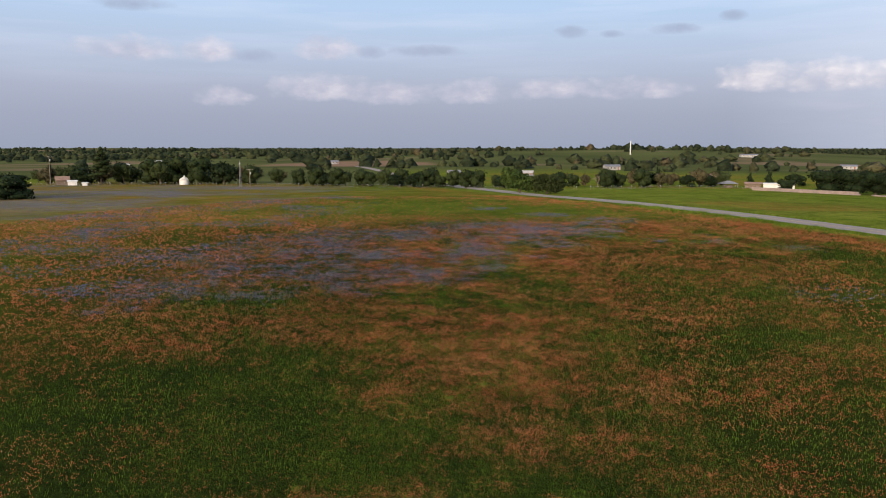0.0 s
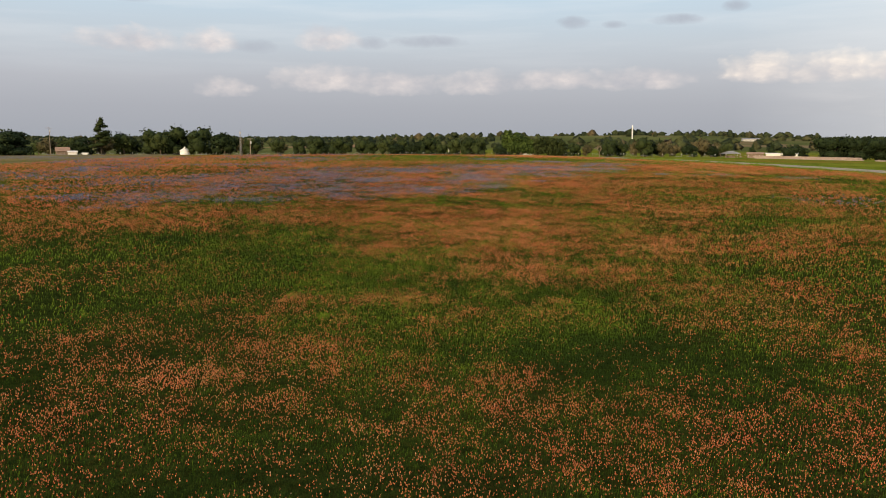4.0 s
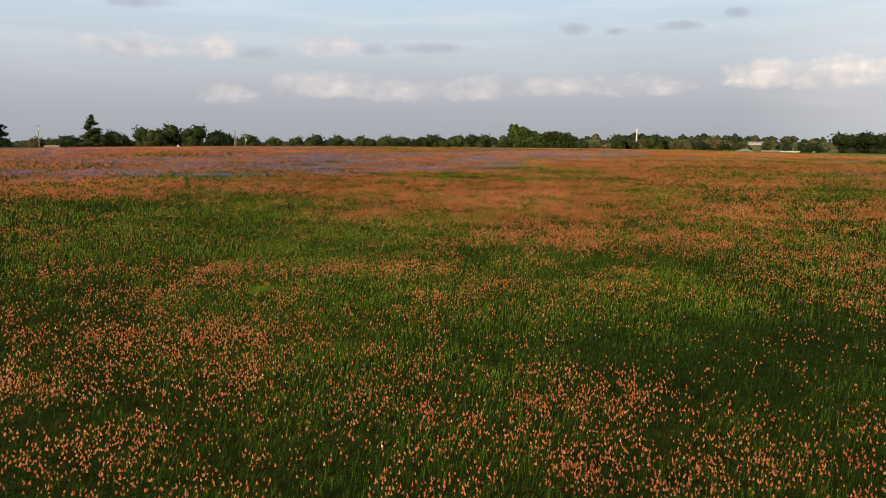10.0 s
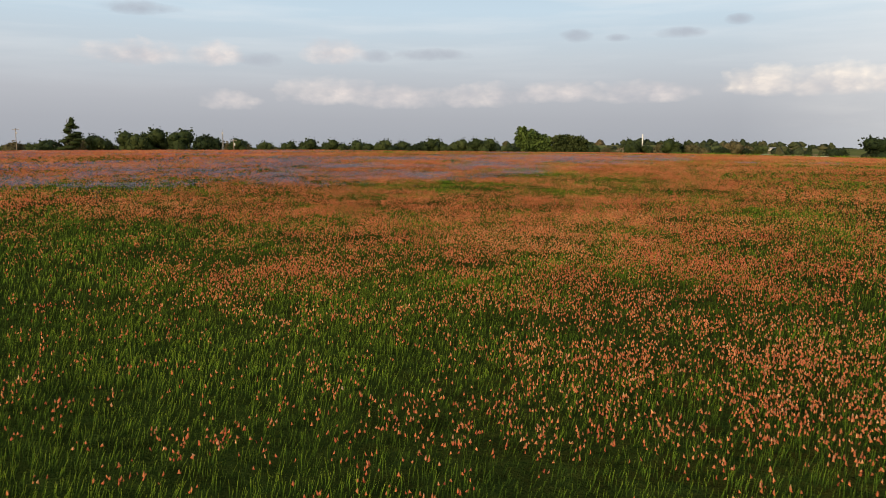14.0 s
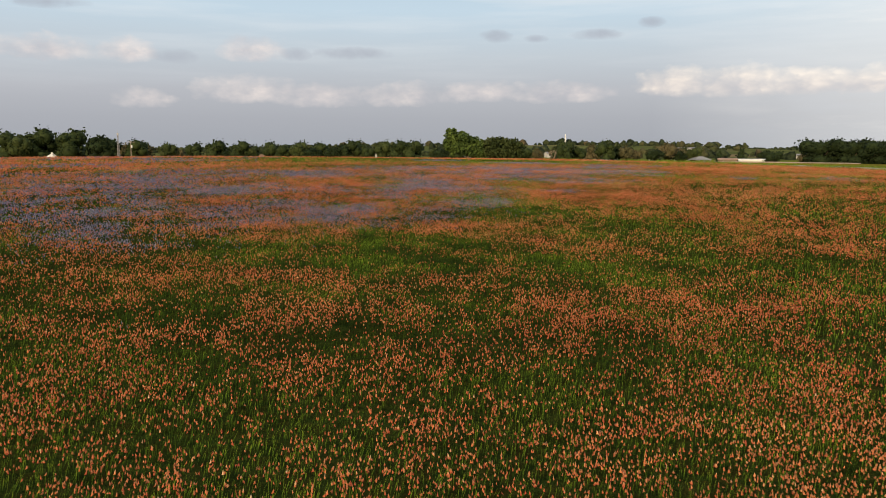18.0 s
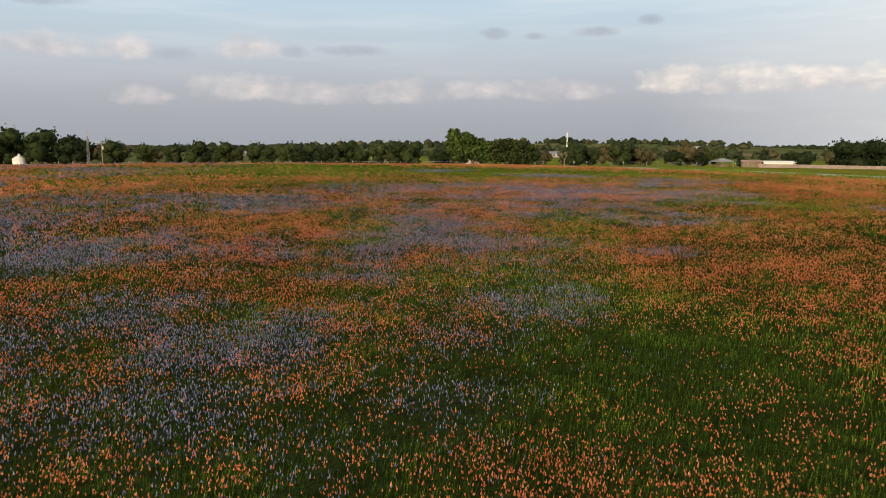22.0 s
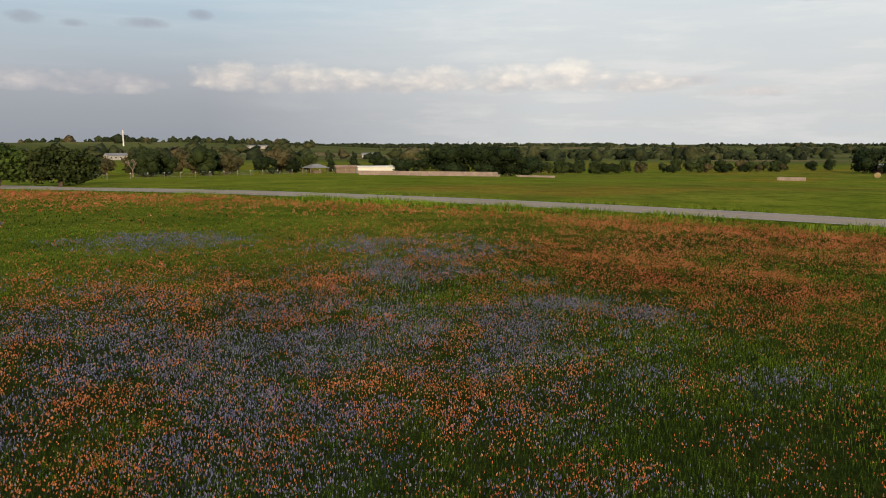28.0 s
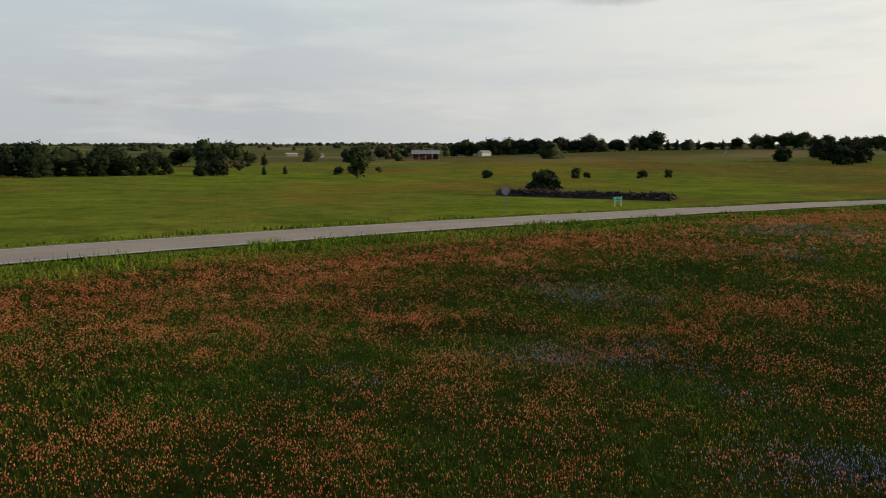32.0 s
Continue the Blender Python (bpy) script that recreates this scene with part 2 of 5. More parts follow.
LEAF = material("oak_leaves", (0.030, 0.043, 0.013), 0.7, 0.35, 0.3, second=(0.017, 0.027, 0.008), spec=0.08, fine_scale=2.0)
LEAF_LIGHT = material("spring_leaves", (0.072, 0.108, 0.024), 0.7, 0.3, 0.3, second=(0.036, 0.06, 0.014), spec=0.08, fine_scale=2.0)
LEAF_MID = material("hedge_leaves", (0.042, 0.055, 0.017), 0.7, 0.35, 0.3, second=(0.024, 0.036, 0.011), spec=0.08, fine_scale=2.0)
LEAF_DARK = material("cedar_leaves", (0.020, 0.032, 0.011), 0.75, 0.35, 0.3, second=(0.011, 0.019, 0.007), spec=0.08, fine_scale=2.0)
LEAF_BUD = material("budding_twigs", (0.085, 0.072, 0.035), 0.8, 0.35, 0.3, second=(0.05, 0.048, 0.022), spec=0.08, fine_scale=2.0)
BARK = material("bark", (0.11, 0.085, 0.06), 0.9, 0.35, 1.5, bump=0.5)
BARE = material("bare_wood", (0.30, 0.24, 0.19), 0.9, 0.3, 1.5)
ASPHALT = material("worn_asphalt", (0.29, 0.24, 0.205), 0.9, 0.16, 0.15, bump=0.2, fine_scale=14)
LINE_W = material("road_paint_white", (0.62, 0.61, 0.57), 0.7, 0.25, 1.0)
LINE_Y = material("road_paint_yellow", (0.50, 0.36, 0.12), 0.7, 0.3, 1.0)
WHITE = material("white_painted_boards", (0.72, 0.72, 0.69), 0.6, 0.12, 0.6)
STEEL = material("galvanised_steel", (0.55, 0.56, 0.57), 0.45, 0.15, 0.8, metal=0.4)
ROOF = material("roof_sheet", (0.21, 0.215, 0.235), 0.6, 0.2, 0.5)
ROOF_RUST = material("rusty_roof_sheet", (0.30, 0.20, 0.15), 0.8, 0.3, 0.6)
BOARD = material("weathered_boards", (0.20, 0.15, 0.11), 0.9, 0.3, 1.0)
BLUE_WALL = material("blue_grey_siding", (0.20, 0.26, 0.30), 0.7, 0.12, 0.8)
BRICK_RED = material("red_brown_siding", (0.28, 0.12, 0.08), 0.8, 0.2, 0.8)
GLASS = material("dark_window_glass", (0.03, 0.035, 0.04), 0.1, 0.1, 1.0, spec=0.5)
STONE = material("pale_stone", (0.34, 0.27, 0.235), 0.9, 0.3, 0.5, bump=0.3)
HAY = material("hay", (0.36, 0.27, 0.13), 0.95, 0.3, 1.0, bump=0.4)
POST = material("post_wood", (0.24, 0.20, 0.16), 0.9, 0.25, 1.5)
SIGN_GREEN = material("green_sign_sheet", (0.012, 0.17, 0.11), 0.4, 0.08, 2.0)
BRUSH = material("dead_brush", (0.085, 0.06, 0.06), 0.95, 0.4, 0.8, fine_scale=6, bump=0.4)
FADED = material("faded_boards", (0.42, 0.41, 0.39), 0.7, 0.2, 0.6)
IRON = material("dark_weathered_steel", (0.24, 0.24, 0.245), 0.6, 0.2, 0.8, metal=0.3)
DARK = material("dark_opening", (0.02, 0.018, 0.016), 0.9, 0.1, 1.0)


def ground_material():
    m = bpy.data.materials.new("meadow_ground")
    m.use_nodes = True
    n, l = m.node_tree.nodes, m.node_tree.links
    p = n["Principled BSDF"]
    p.inputs["Roughness"].default_value = 0.95
    p.inputs["Specular IOR Level"].default_value = 0.0
    pos = n.new("ShaderNodeNewGeometry").outputs["Position"]

    def tex(s, d, lo=0.3, hi=0.7, rough=0.5):
        t = n.new("ShaderNodeTexNoise")
        t.inputs["Scale"].default_value, t.inputs["Detail"].default_value, t.inputs["Roughness"].default_value = s, d, rough
        l.new(pos, t.inputs["Vector"])
        r = n.new("ShaderNodeMapRange")
        l.new(t.outputs["Fac"], r.inputs[0])
        r.inputs[1].default_value, r.inputs[2].default_value = lo, hi
        return r.outputs[0]

    def mix(f, a, b):
        x = n.new("ShaderNodeMix")
        x.data_type = "RGBA"
        for s, v in ((0, f), (6, a), (7, b)):
            if isinstance(v, (int, float)):
                x.inputs[s].default_value = v
            elif isinstance(v, tuple):
                x.inputs[s].default_value = (*v, 1)
            else:
                l.new(v, x.inputs[s])
        return x.outputs[2]

    def attr(name):
        a = n.new("ShaderNodeAttribute")
        a.attribute_name = name
        return a.outputs["Fac"]

    def mul(a, b, clamp=True):
        x = n.new("ShaderNodeMath")
        x.operation, x.use_clamp = "MULTIPLY", clamp
        for k, v in enumerate((a, b)):
            if isinstance(v, (int, float)):
                x.inputs[k].default_value = v
            else:
                l.new(v, x.inputs[k])
        return x.outputs[0]

    green = mix(tex(0.08, 4), (0.105, 0.145, 0.015), (0.20, 0.215, 0.028))
    green = mix(mul(tex(0.30, 4, 0.48, 0.66), 0.6), green, (0.060, 0.092, 0.012))
    green = mix(mul(tex(1.3, 4, 0.4, 0.75), 0.5), green, (0.040, 0.062, 0.009))
    far = mix(tex(0.006, 3, 0.35, 0.65), (0.105, 0.115, 0.040), (0.065, 0.078, 0.028))
    far = mix(attr("bare"), far, mix(tex(0.05, 3), (0.27, 0.165, 0.11), (0.20, 0.13, 0.075)))
    far = mix(mul(tex(0.004, 2, 0.56, 0.64), 0.8), far, (0.20, 0.14, 0.085))
    # dark soil and thatch, blackened further by painted shade from the plants above
    green = mix(attr("shaded_thatch"), green, mix(tex(3.0, 4), (0.006, 0.011, 0.003), (0.018, 0.032, 0.007)))
    green = mix(attr("distance"), green, far)
    green = mix(mul(attr("dry"), tex(0.35, 5, 0.3, 0.65)), green, (0.105, 0.085, 0.026))
    clumps = tex(4.5, 4, 0.43, 0.56, 0.6)
    col = mix(mul(attr("orange"), mul(clumps, 1.0)), green, mix(tex(0.12, 3), (0.40, 0.115, 0.028), (0.40, 0.105, 0.05)))
    col = mix(mul(attr("blue"), mul(tex(4.0, 4, 0.42, 0.57, 0.6), 1.0)), col, (0.19, 0.145, 0.39))
    l.new(col, p.inputs["Base Color"])
    b = n.new("ShaderNodeBump")
    b.inputs["Strength"].default_value, b.inputs["Distance"].default_value = 0.8, 0.25
    l.new(tex(1.8, 6, 0.2, 0.8, 0.7), b.inputs["Height"])
    l.new(b.outputs[0], p.inputs["Normal"])
    return m


MEADOW = ground_material()


# ---- helpers for building ----
def smooth(a, b, v):
    t = np.clip((np.asarray(v, float) - a) / (b - a), 0, 1)
    return t * t * (3 - 2 * t)


def vnoise(x, y, size, seed=0):
    """Smooth random field in 0..1 with cells of that size."""
    x, y = np.asarray(x, float) / size + 1000.37, np.asarray(y, float) / size + 1000.71
    i, j = np.floor(x), np.floor(y)
    u, v = x - i, y - j
    u, v = u * u * (3 - 2 * u), v * v * (3 - 2 * v)

    def h(a, b):
        s = np.sin(a * 127.1 + b * 311.7 + seed * 74.7) * 43758.5453
        return s - np.floor(s)

    return (h(i, j) * (1 - u) + h(i + 1, j) * u) * (1 - v) + (h(i, j + 1) * (1 - u) + h(i + 1, j + 1) * u) * v


def fnoise(x, y, size, seed=0, octaves=4):
    total, amp, s = 0.0, 0.0, 1.0
    for k in range(octaves):
        total = total + vnoise(x, y, size / 2 ** k, seed + k * 13) * s
        amp, s = amp + s, s * 0.55
    return total / amp


def road_middle(y):
    """East coordinate of the road's middle line, a gentle bend that runs straight on at both ends."""
    y = np.asarray(y, float)
    k = np.clip(y, 10, 215)
    return 103.7 - 0.098 * k - 0.0012 * k * k - 0.122 * np.minimum(y - 10, 0) - 0.22 * np.maximum(y - 215, 0)


def road_slope(y):
    return -0.098 - 0.0024 * np.clip(np.asarray(y, float), 10, 215)


def road_across(x, y):
    """Metres east of the road's middle line, and the distance north along it."""
    return (np.asarray(x, float) - road_middle(y)) / np.sqrt(1 + road_slope(y) ** 2), np.asarray(y, float)


ROAD_HALF = 3.35


def height(x, y):
    x, y = np.asarray(x, float), np.asarray(y, float)
    sy = np.where(y < 173.3, 93.2, 80.0)
    east = np.where(x > -20, x, -20 + (x + 20) * 0.06)
    z = -1.435 + 4.50 * np.exp(-((east + 111.1) / 210.6) ** 2 / 2 - ((y - 173.3) / sy) ** 2 / 2)
    r = np.hypot(x - 30, y - 180)
    z = z - 1.2 * smooth(85, 175, x)
    z = z - 4.5 * smooth(380, 850, r) + 8.0 * smooth(900, 2300, r)
    z = z + 15.0 * np.exp(-((x - 250) / 330) ** 2 / 2 - ((y - 1180) / 230) ** 2 / 2)
    z = z + 8.0 * np.exp(-((x - 410) / 140) ** 2 / 2 - ((y + 265) / 125) ** 2 / 2)
    z = z + (fnoise(x, y, 420, 5, 3) - 0.5) * 7.0 * smooth(330, 900, r)
    return z + (fnoise(x, y, 9, 3, 2) - 0.5) * 0.12 * (1 - smooth(200, 400, r))


def hz(x, y):
    return float(height(x, y))


# flower patches of the meadow: middle, half width across and half depth along a heading
def patches(heading, spots):
    c, q = math.cos(radians(heading)), math.sin(radians(heading))
    return [(x, y, a, b, c, q) for x, y, a, b in spots]


BLUE = []
BLUE += patches(-5, [(-6.1, 116.4, 4.1, 4.9), (10.1, 126.1, 8.4, 6.4), (21.7, 124.8, 2.6, 4.6), (3.9, 110.2, 2.4, 2.9), (5.2, 103.5, 1.7, 2.0), (6.1, 100.2, 1.4, 1.5), (6.7, 98.3, 0.7, 1.1), (0.4, 98.7, 1.2, 1.4), (15.4, 109.6, 2.5, 2.6), (29.5, 139.9, 4.1, 3.7), (1.7, 93.4, 1.1, 0.9), (-11.5, 115.1, 0.9, 1.7), (11.9, 98.2, 0.9, 0.9), (-1.7, 97.2, 0.6, 0.7)])
BLUE += patches(-33, [(12.8, 123.1, 4.5, 4.8), (9.4, 128.6, 2.2, 2.2), (19.3, 149.0, 3.6, 2.8), (21.6, 123.6, 2.3, 2.4), (26.9, 125.8, 1.6, 1.6), (23.9, 116.2, 1.0, 1.2), (25.5, 134.9, 1.9, 1.8), (15.4, 107.0, 1.6, 0.9), (19.8, 106.9, 0.7, 0.9), (10.0, 162.1, 2.4, 2.9), (15.1, 115.8, 1.8, 1.1), (15.0, 111.1, 1.3, 1.1)])
BLUE += patches(-42, [(12.9, 124.7, 2.0, 2.5), (20.1, 148.1, 2.3, 1.9), (25.1, 133.8, 1.9, 1.5), (26.3, 125.4, 1.4, 1.4), (21.6, 123.6, 1.7, 1.2), (17.8, 121.8, 2.2, 0.9), (21.7, 119.9, 0.9, 0.7), (24.4, 116.9, 1.4, 0.9), (27.8, 122.9, 0.7, 0.8), (26.8, 129.5, 1.2, 0.9), (16.3, 126.0, 1.0, 0.8)])
BLUE += patches(-112, [(40.0, 112.6, 2.0, 1.6), (68.2, 73.3, 5.6, 7.6), (59.5, 87.7, 3.4, 3.3), (49.0, 106.9, 1.7, 2.0), (36.8, 110.7, 0.9, 1.1), (40.0, 119.7, 0.9, 1.0), (31.3, 113.3, 1.0, 1.2), (31.8, 113.9, 0.6, 0.6)])
BLUE += patches(0, [(-57.2, 104.2, 4.4, 5.6), (-31.5, 97.4, 9.2, 4.6), (-27.7, 78.0, 5.2, 3.5), (-16.8, 102.9, 6.5, 18.6), (-18.8, 84.7, 4.3, 4.6), (10.6, 125.5, 11.1, 8.7), (4.1, 99.9, 3.6, 5.6), (-8.5, 80.3, 3.5, 4.7), (-0.2, 85.0, 3.7, 3.3), (-81.6, 167.6, 17.9, 13.6), (-53.7, 118.6, 6.0, 6.9), (-18.8, 74.6, 3.3, 2.1), (-35.8, 75.8, 3.3, 2.9), (-29.8, 68.3, 2.0, 1.4), (39.3, 76.9, 3.5, 3.0), (-34.8, 79.9, 3.5, 3.0)])
BLUE += patches(-5, [(-9.5, 99.0, 6.1, 3.9), (-8.5, 118.1, 7.4, 4.5), (0.2, 85.2, 2.4, 2.3), (-5.9, 81.9, 1.8, 1.5), (10.1, 113.6, 6.0, 3.8), (-8.9, 86.6, 1.1, 1.7), (4.6, 89.7, 1.3, 1.5)])
BLUE += patches(0, [(-27.9, 74.9, 4.6, 3.2), (-19.0, 86.9, 10.5, 6.0), (-4.6, 87.8, 2.9, 3.4), (4.0, 103.2, 3.6, 3.9)])
GRASSY = []
GRASSY += patches(0, [(-7.2, 44.3, 10.3, 9.2), (-15.4, 32.2, 3.5, 4.9), (4.2, 25.9, 3.8, 3.1), (-1.2, 11.9, 1.0, 1.4), (-0.5, 9.4, 1.5, 1.1), (9.7, 23.6, 2.3, 2.2), (16.8, 40.5, 2.3, 4.2), (-23.3, 42.4, 1.8, 5.2), (2.8, 13.0, 0.8, 0.8), (8.0, 13.8, 0.6, 0.8), (-6.1, 14.8, 1.5, 0.6)])
GRASSY += patches(0, [(-10.3, 41.8, 3.8, 4.0), (1.9, 32.7, 4.6, 2.3), (-5.7, 35.5, 3.4, 2.1), (6.2, 34.1, 1.8, 1.7), (-3.0, 40.4, 2.2, 1.1), (12.5, 59.0, 1.8, 2.4)])
GRASSY += patches(0, [(-7.1, 49.9, 1.2, 1.8), (-2.3, 56.1, 2.5, 1.9), (-0.2, 51.4, 0.6, 1.0), (7.3, 56.5, 1.0, 1.7), (-5.1, 46.2, 0.8, 1.1), (-4.0, 59.7, 1.0, 0.9), (0.1, 45.9, 0.5, 0.8), (5.5, 70.7, 1.7, 2.5), (12.4, 69.6, 2.1, 1.4), (-3.2, 49.4, 0.6, 0.7)])
GRASSY += patches(-5, [(1.0, 76.5, 1.9, 1.4), (-4.2, 75.3, 1.4, 2.1), (6.2, 84.8, 1.7, 2.1), (-1.1, 81.5, 1.1, 1.1), (11.6, 78.2, 1.8, 2.1), (0.3, 71.3, 1.3, 1.2)])
GRASSY += patches(-5, [(0.8, 103.2, 1.3, 3.8), (11.3, 110.1, 1.8, 3.7), (9.8, 101.9, 1.3, 3.1), (7.1, 94.5, 1.4, 1.0), (-8.5, 111.5, 2.0, 1.9), (1.2, 108.9, 1.5, 1.5), (18.0, 115.1, 2.0, 1.9), (13.1, 158.5, 20.9, 10.4), (-1.8, 108.1, 1.1, 2.0)])
GRASSY += patches(-42, [(24.7, 130.5, 1.9, 1.2), (29.1, 125.6, 2.3, 1.2), (21.4, 127.9, 1.9, 0.9), (24.7, 119.0, 1.6, 0.8), (31.6, 157.0, 9.1, 2.9), (23.4, 158.7, 4.2, 2.9)])
GRASSY += patches(-112, [(45.9, 110.1, 3.4, 2.5), (51.8, 88.8, 3.8, 5.0), (42.6, 114.2, 2.1, 1.5), (42.5, 101.3, 2.2, 4.5), (42.1, 118.9, 1.9, 1.2), (41.0, 123.6, 1.9, 1.5), (35.2, 119.9, 1.3, 1.2), (33.0, 115.5, 1.3, 1.2), (36.8, 113.2, 1.1, 1.5)])
GRASSY += patches(0, [(-16.4, 48.6, 5.8, 2.6), (-8.2, 38.4, 7.2, 4.3), (-18.7, 42.6, 6.3, 2.3), (4.2, 48.8, 4.4, 1.6), (9.4, 39.7, 3.6, 2.3), (31.5, 77.2, 4.0, 3.0), (20.3, 50.1, 3.0, 1.6), (-18.5, 71.0, 6.3, 2.9), (23.6, 117.8, 5.2, 5.3), (7.8, 92.4, 4.1, 3.9), (28.2, 60.1, 4.5, 1.5), (52.6, 100.9, 6.7, 4.2)])
BLOOM = []
BLOOM += patches(0, [(-5.3, 25.6, 2.8, 2.4), (4.5, 52.5, 9.1, 10.9), (15.3, 33.7, 2.9, 4.2), (1.9, 20.8, 2.5, 1.6), (-3.3, 11.3, 1.4, 1.3), (1.5, 15.5, 2.9, 1.8), (6.7, 14.1, 2.1, 2.4), (2.0, 8.9, 1.1, 0.7), (-8.5, 21.5, 3.1, 2.8), (-4.5, 9.3, 1.1, 1.0)])
BLOOM += patches(0, [(-1.1, 33.4, 0.6, 1.3), (1.6, 33.8, 0.6, 0.6), (4.9, 53.5, 6.6, 10.0), (8.4, 39.5, 2.1, 2.8), (-5.6, 32.2, 1.3, 0.7), (0.3, 30.4, 0.4, 0.4), (2.8, 30.7, 0.4, 0.4), (-3.0, 33.6, 0.5, 0.6), (-3.8, 29.1, 0.4, 0.4), (1.4, 30.9, 0.4, 0.4), (4.5, 31.6, 0.4, 0.4), (-2.9, 46.9, 1.9, 2.2)])
BLOOM += patches(0, [(-1.2, 51.8, 0.7, 0.7), (-2.4, 47.1, 1.2, 1.2), (-1.0, 49.4, 0.9, 0.9), (3.6, 49.2, 1.8, 1.7), (7.7, 60.3, 4.2, 3.8), (1.6, 51.3, 1.6, 1.4), (-3.8, 44.2, 0.7, 0.5), (-5.0, 59.7, 2.0, 1.5), (3.6, 64.1, 3.9, 3.1), (5.9, 51.4, 1.6, 1.2)])
BLOOM += patches(-5, [(0.9, 117.9, 2.7, 4.8), (7.2, 114.0, 3.0, 2.2), (-3.5, 101.6, 1.9, 3.3), (-1.4, 102.7, 1.7, 1.9), (-1.6, 97.5, 1.7, 1.7), (14.4, 121.2, 6.6, 2.5), (-14.1, 141.3, 5.9, 6.5), (-3.4, 96.8, 1.2, 1.0), (3.0, 95.9, 0.8, 1.4), (8.4, 103.5, 0.9, 1.4), (8.3, 96.0, 0.7, 0.7), (-0.3, 93.2, 0.8, 0.5), (-7.2, 104.3, 0.9, 1.5), (5.1, 95.5, 0.4, 0.9)])
BLOOM += patches(-33, [(10.0, 116.0, 1.6, 1.3), (12.8, 112.3, 0.9, 0.7), (36.5, 131.4, 3.4, 3.8), (7.1, 113.3, 2.1, 1.7), (16.4, 115.7, 1.4, 1.4), (18.8, 111.7, 1.3, 0.9), (40.5, 180.9, 12.9, 6.0), (9.4, 111.3, 1.1, 1.2), (21.9, 133.1, 1.7, 1.9), (51.8, 136.1, 9.2, 3.6), (16.3, 148.4, 2.0, 1.6), (20.5, 107.3, 0.5, 1.2)])
BLOOM += patches(-42, [(34.4, 131.2, 5.0, 2.9), (49.8, 137.3, 9.3, 3.0), (39.7, 168.3, 11.5, 4.8), (32.1, 141.8, 1.7, 1.5), (18.9, 130.6, 1.9, 1.6), (16.8, 128.5, 1.4, 1.0), (19.5, 120.0, 0.8, 0.9), (22.4, 117.7, 0.5, 0.6), (12.8, 129.7, 0.8, 0.9), (49.0, 131.3, 5.0, 2.5), (18.6, 142.4, 1.3, 1.5), (50.8, 127.5, 3.6, 2.4)])
BLOOM += patches(-112, [(60.4, 106.8, 6.4, 4.3), (55.5, 119.9, 4.9, 2.1), (64.1, 90.2, 5.4, 2.7), (44.6, 101.9, 2.5, 3.2), (54.1, 127.6, 2.3, 2.5), (47.8, 123.9, 4.5, 2.6), (44.8, 120.3, 1.0, 1.9), (40.1, 116.1, 0.8, 0.9), (39.5, 111.6, 1.3, 0.8), (43.7, 123.4, 1.3, 0.9), (46.7, 116.1, 1.2, 1.3), (81.2, 55.9, 6.3, 6.0), (37.4, 125.5, 2.0, 1.3), (35.5, 122.2, 1.1, 1.1), (35.2, 114.7, 0.6, 0.6)])
BLOOM += patches(0, [(-55.7, 115.6, 12.4, 8.0), (3.5, 54.4, 10.0, 6.8), (18.2, 47.2, 8.8, 5.7), (-21.0, 129.1, 14.0, 6.5), (-6.4, 105.3, 7.6, 7.5), (7.9, 64.2, 6.2, 3.8), (-33.8, 67.1, 7.3, 6.8), (6.2, 38.3, 5.7, 2.9), (-20.2, 56.3, 5.7, 3.9), (20.7, 67.6, 7.5, 4.5)])
BLOOM += patches(-5, [(-8.5, 90.7, 2.4, 3.1), (-4.6, 97.7, 3.2, 4.4), (13.4, 94.4, 6.5, 8.1), (-3.2, 79.2, 2.4, 2.6), (3.2, 78.7, 2.5, 2.1), (6.2, 74.4, 2.0, 2.4), (7.3, 124.7, 7.3, 3.9), (-18.0, 109.0, 3.5, 3.2)])


def patched(x, y, spots, edge=1.0):
    """Cover of the listed patches, 0 to 1, with ragged borders."""
    wx, wy = x + (fnoise(x, y, 3.0, 21, 3) - 0.5) * 3.2, y + (fnoise(x, y, 3.0, 22, 3) - 0.5) * 3.2
    c = np.zeros_like(x)
    for px, py, a, b, co, si in spots:
        u, v = (wx - px) * co + (wy - py) * si, (wy - py) * co - (wx - px) * si
        c = np.maximum(c, np.exp(-((u / (a * edge + 0.25)) ** 2 + (v / (b * edge + 0.25)) ** 2) ** 1.4 * 0.8))
    return c


def field(x, y):
    """1 inside the flower meadow, 0 beyond its fence and the road's verge."""
    across, along = road_across(x, y)
    edge = (fnoise(x, y, 6, 41, 2) - 0.5) * 5
    return smooth(-7.5, -11.5, across + edge) * smooth(330, 290, y + 0.45 * x) * smooth(-60, -20, y + 40) * smooth(-190, -160, x)


def blue_cover(x, y):
    x, y = np.asarray(x, float), np.asarray(y, float)
    c = 0.9 * (1 - 0.6 * smooth(31, 40, x)) * patched(x, y, BLUE, 1.0) * (0.15 + 0.85 * smooth(0.38, 0.6, fnoise(x, y, 2.0, 31, 3)))
    far_left = smooth(-25, -70, x) * smooth(120, 190, y) * smooth(330, 290, y)
    c = np.maximum(c, 0.75 * far_left * smooth(0.35, 0.6, fnoise(x, y, 26, 33, 3)))
    c = np.maximum(c, 0.4 * smooth(-12, -35, x) * smooth(74, 92, y) * smooth(0.52, 0.66, fnoise(x, y * 1.6, 12, 35, 3)))
    return np.clip(c, 0, 1) * field(x, y)


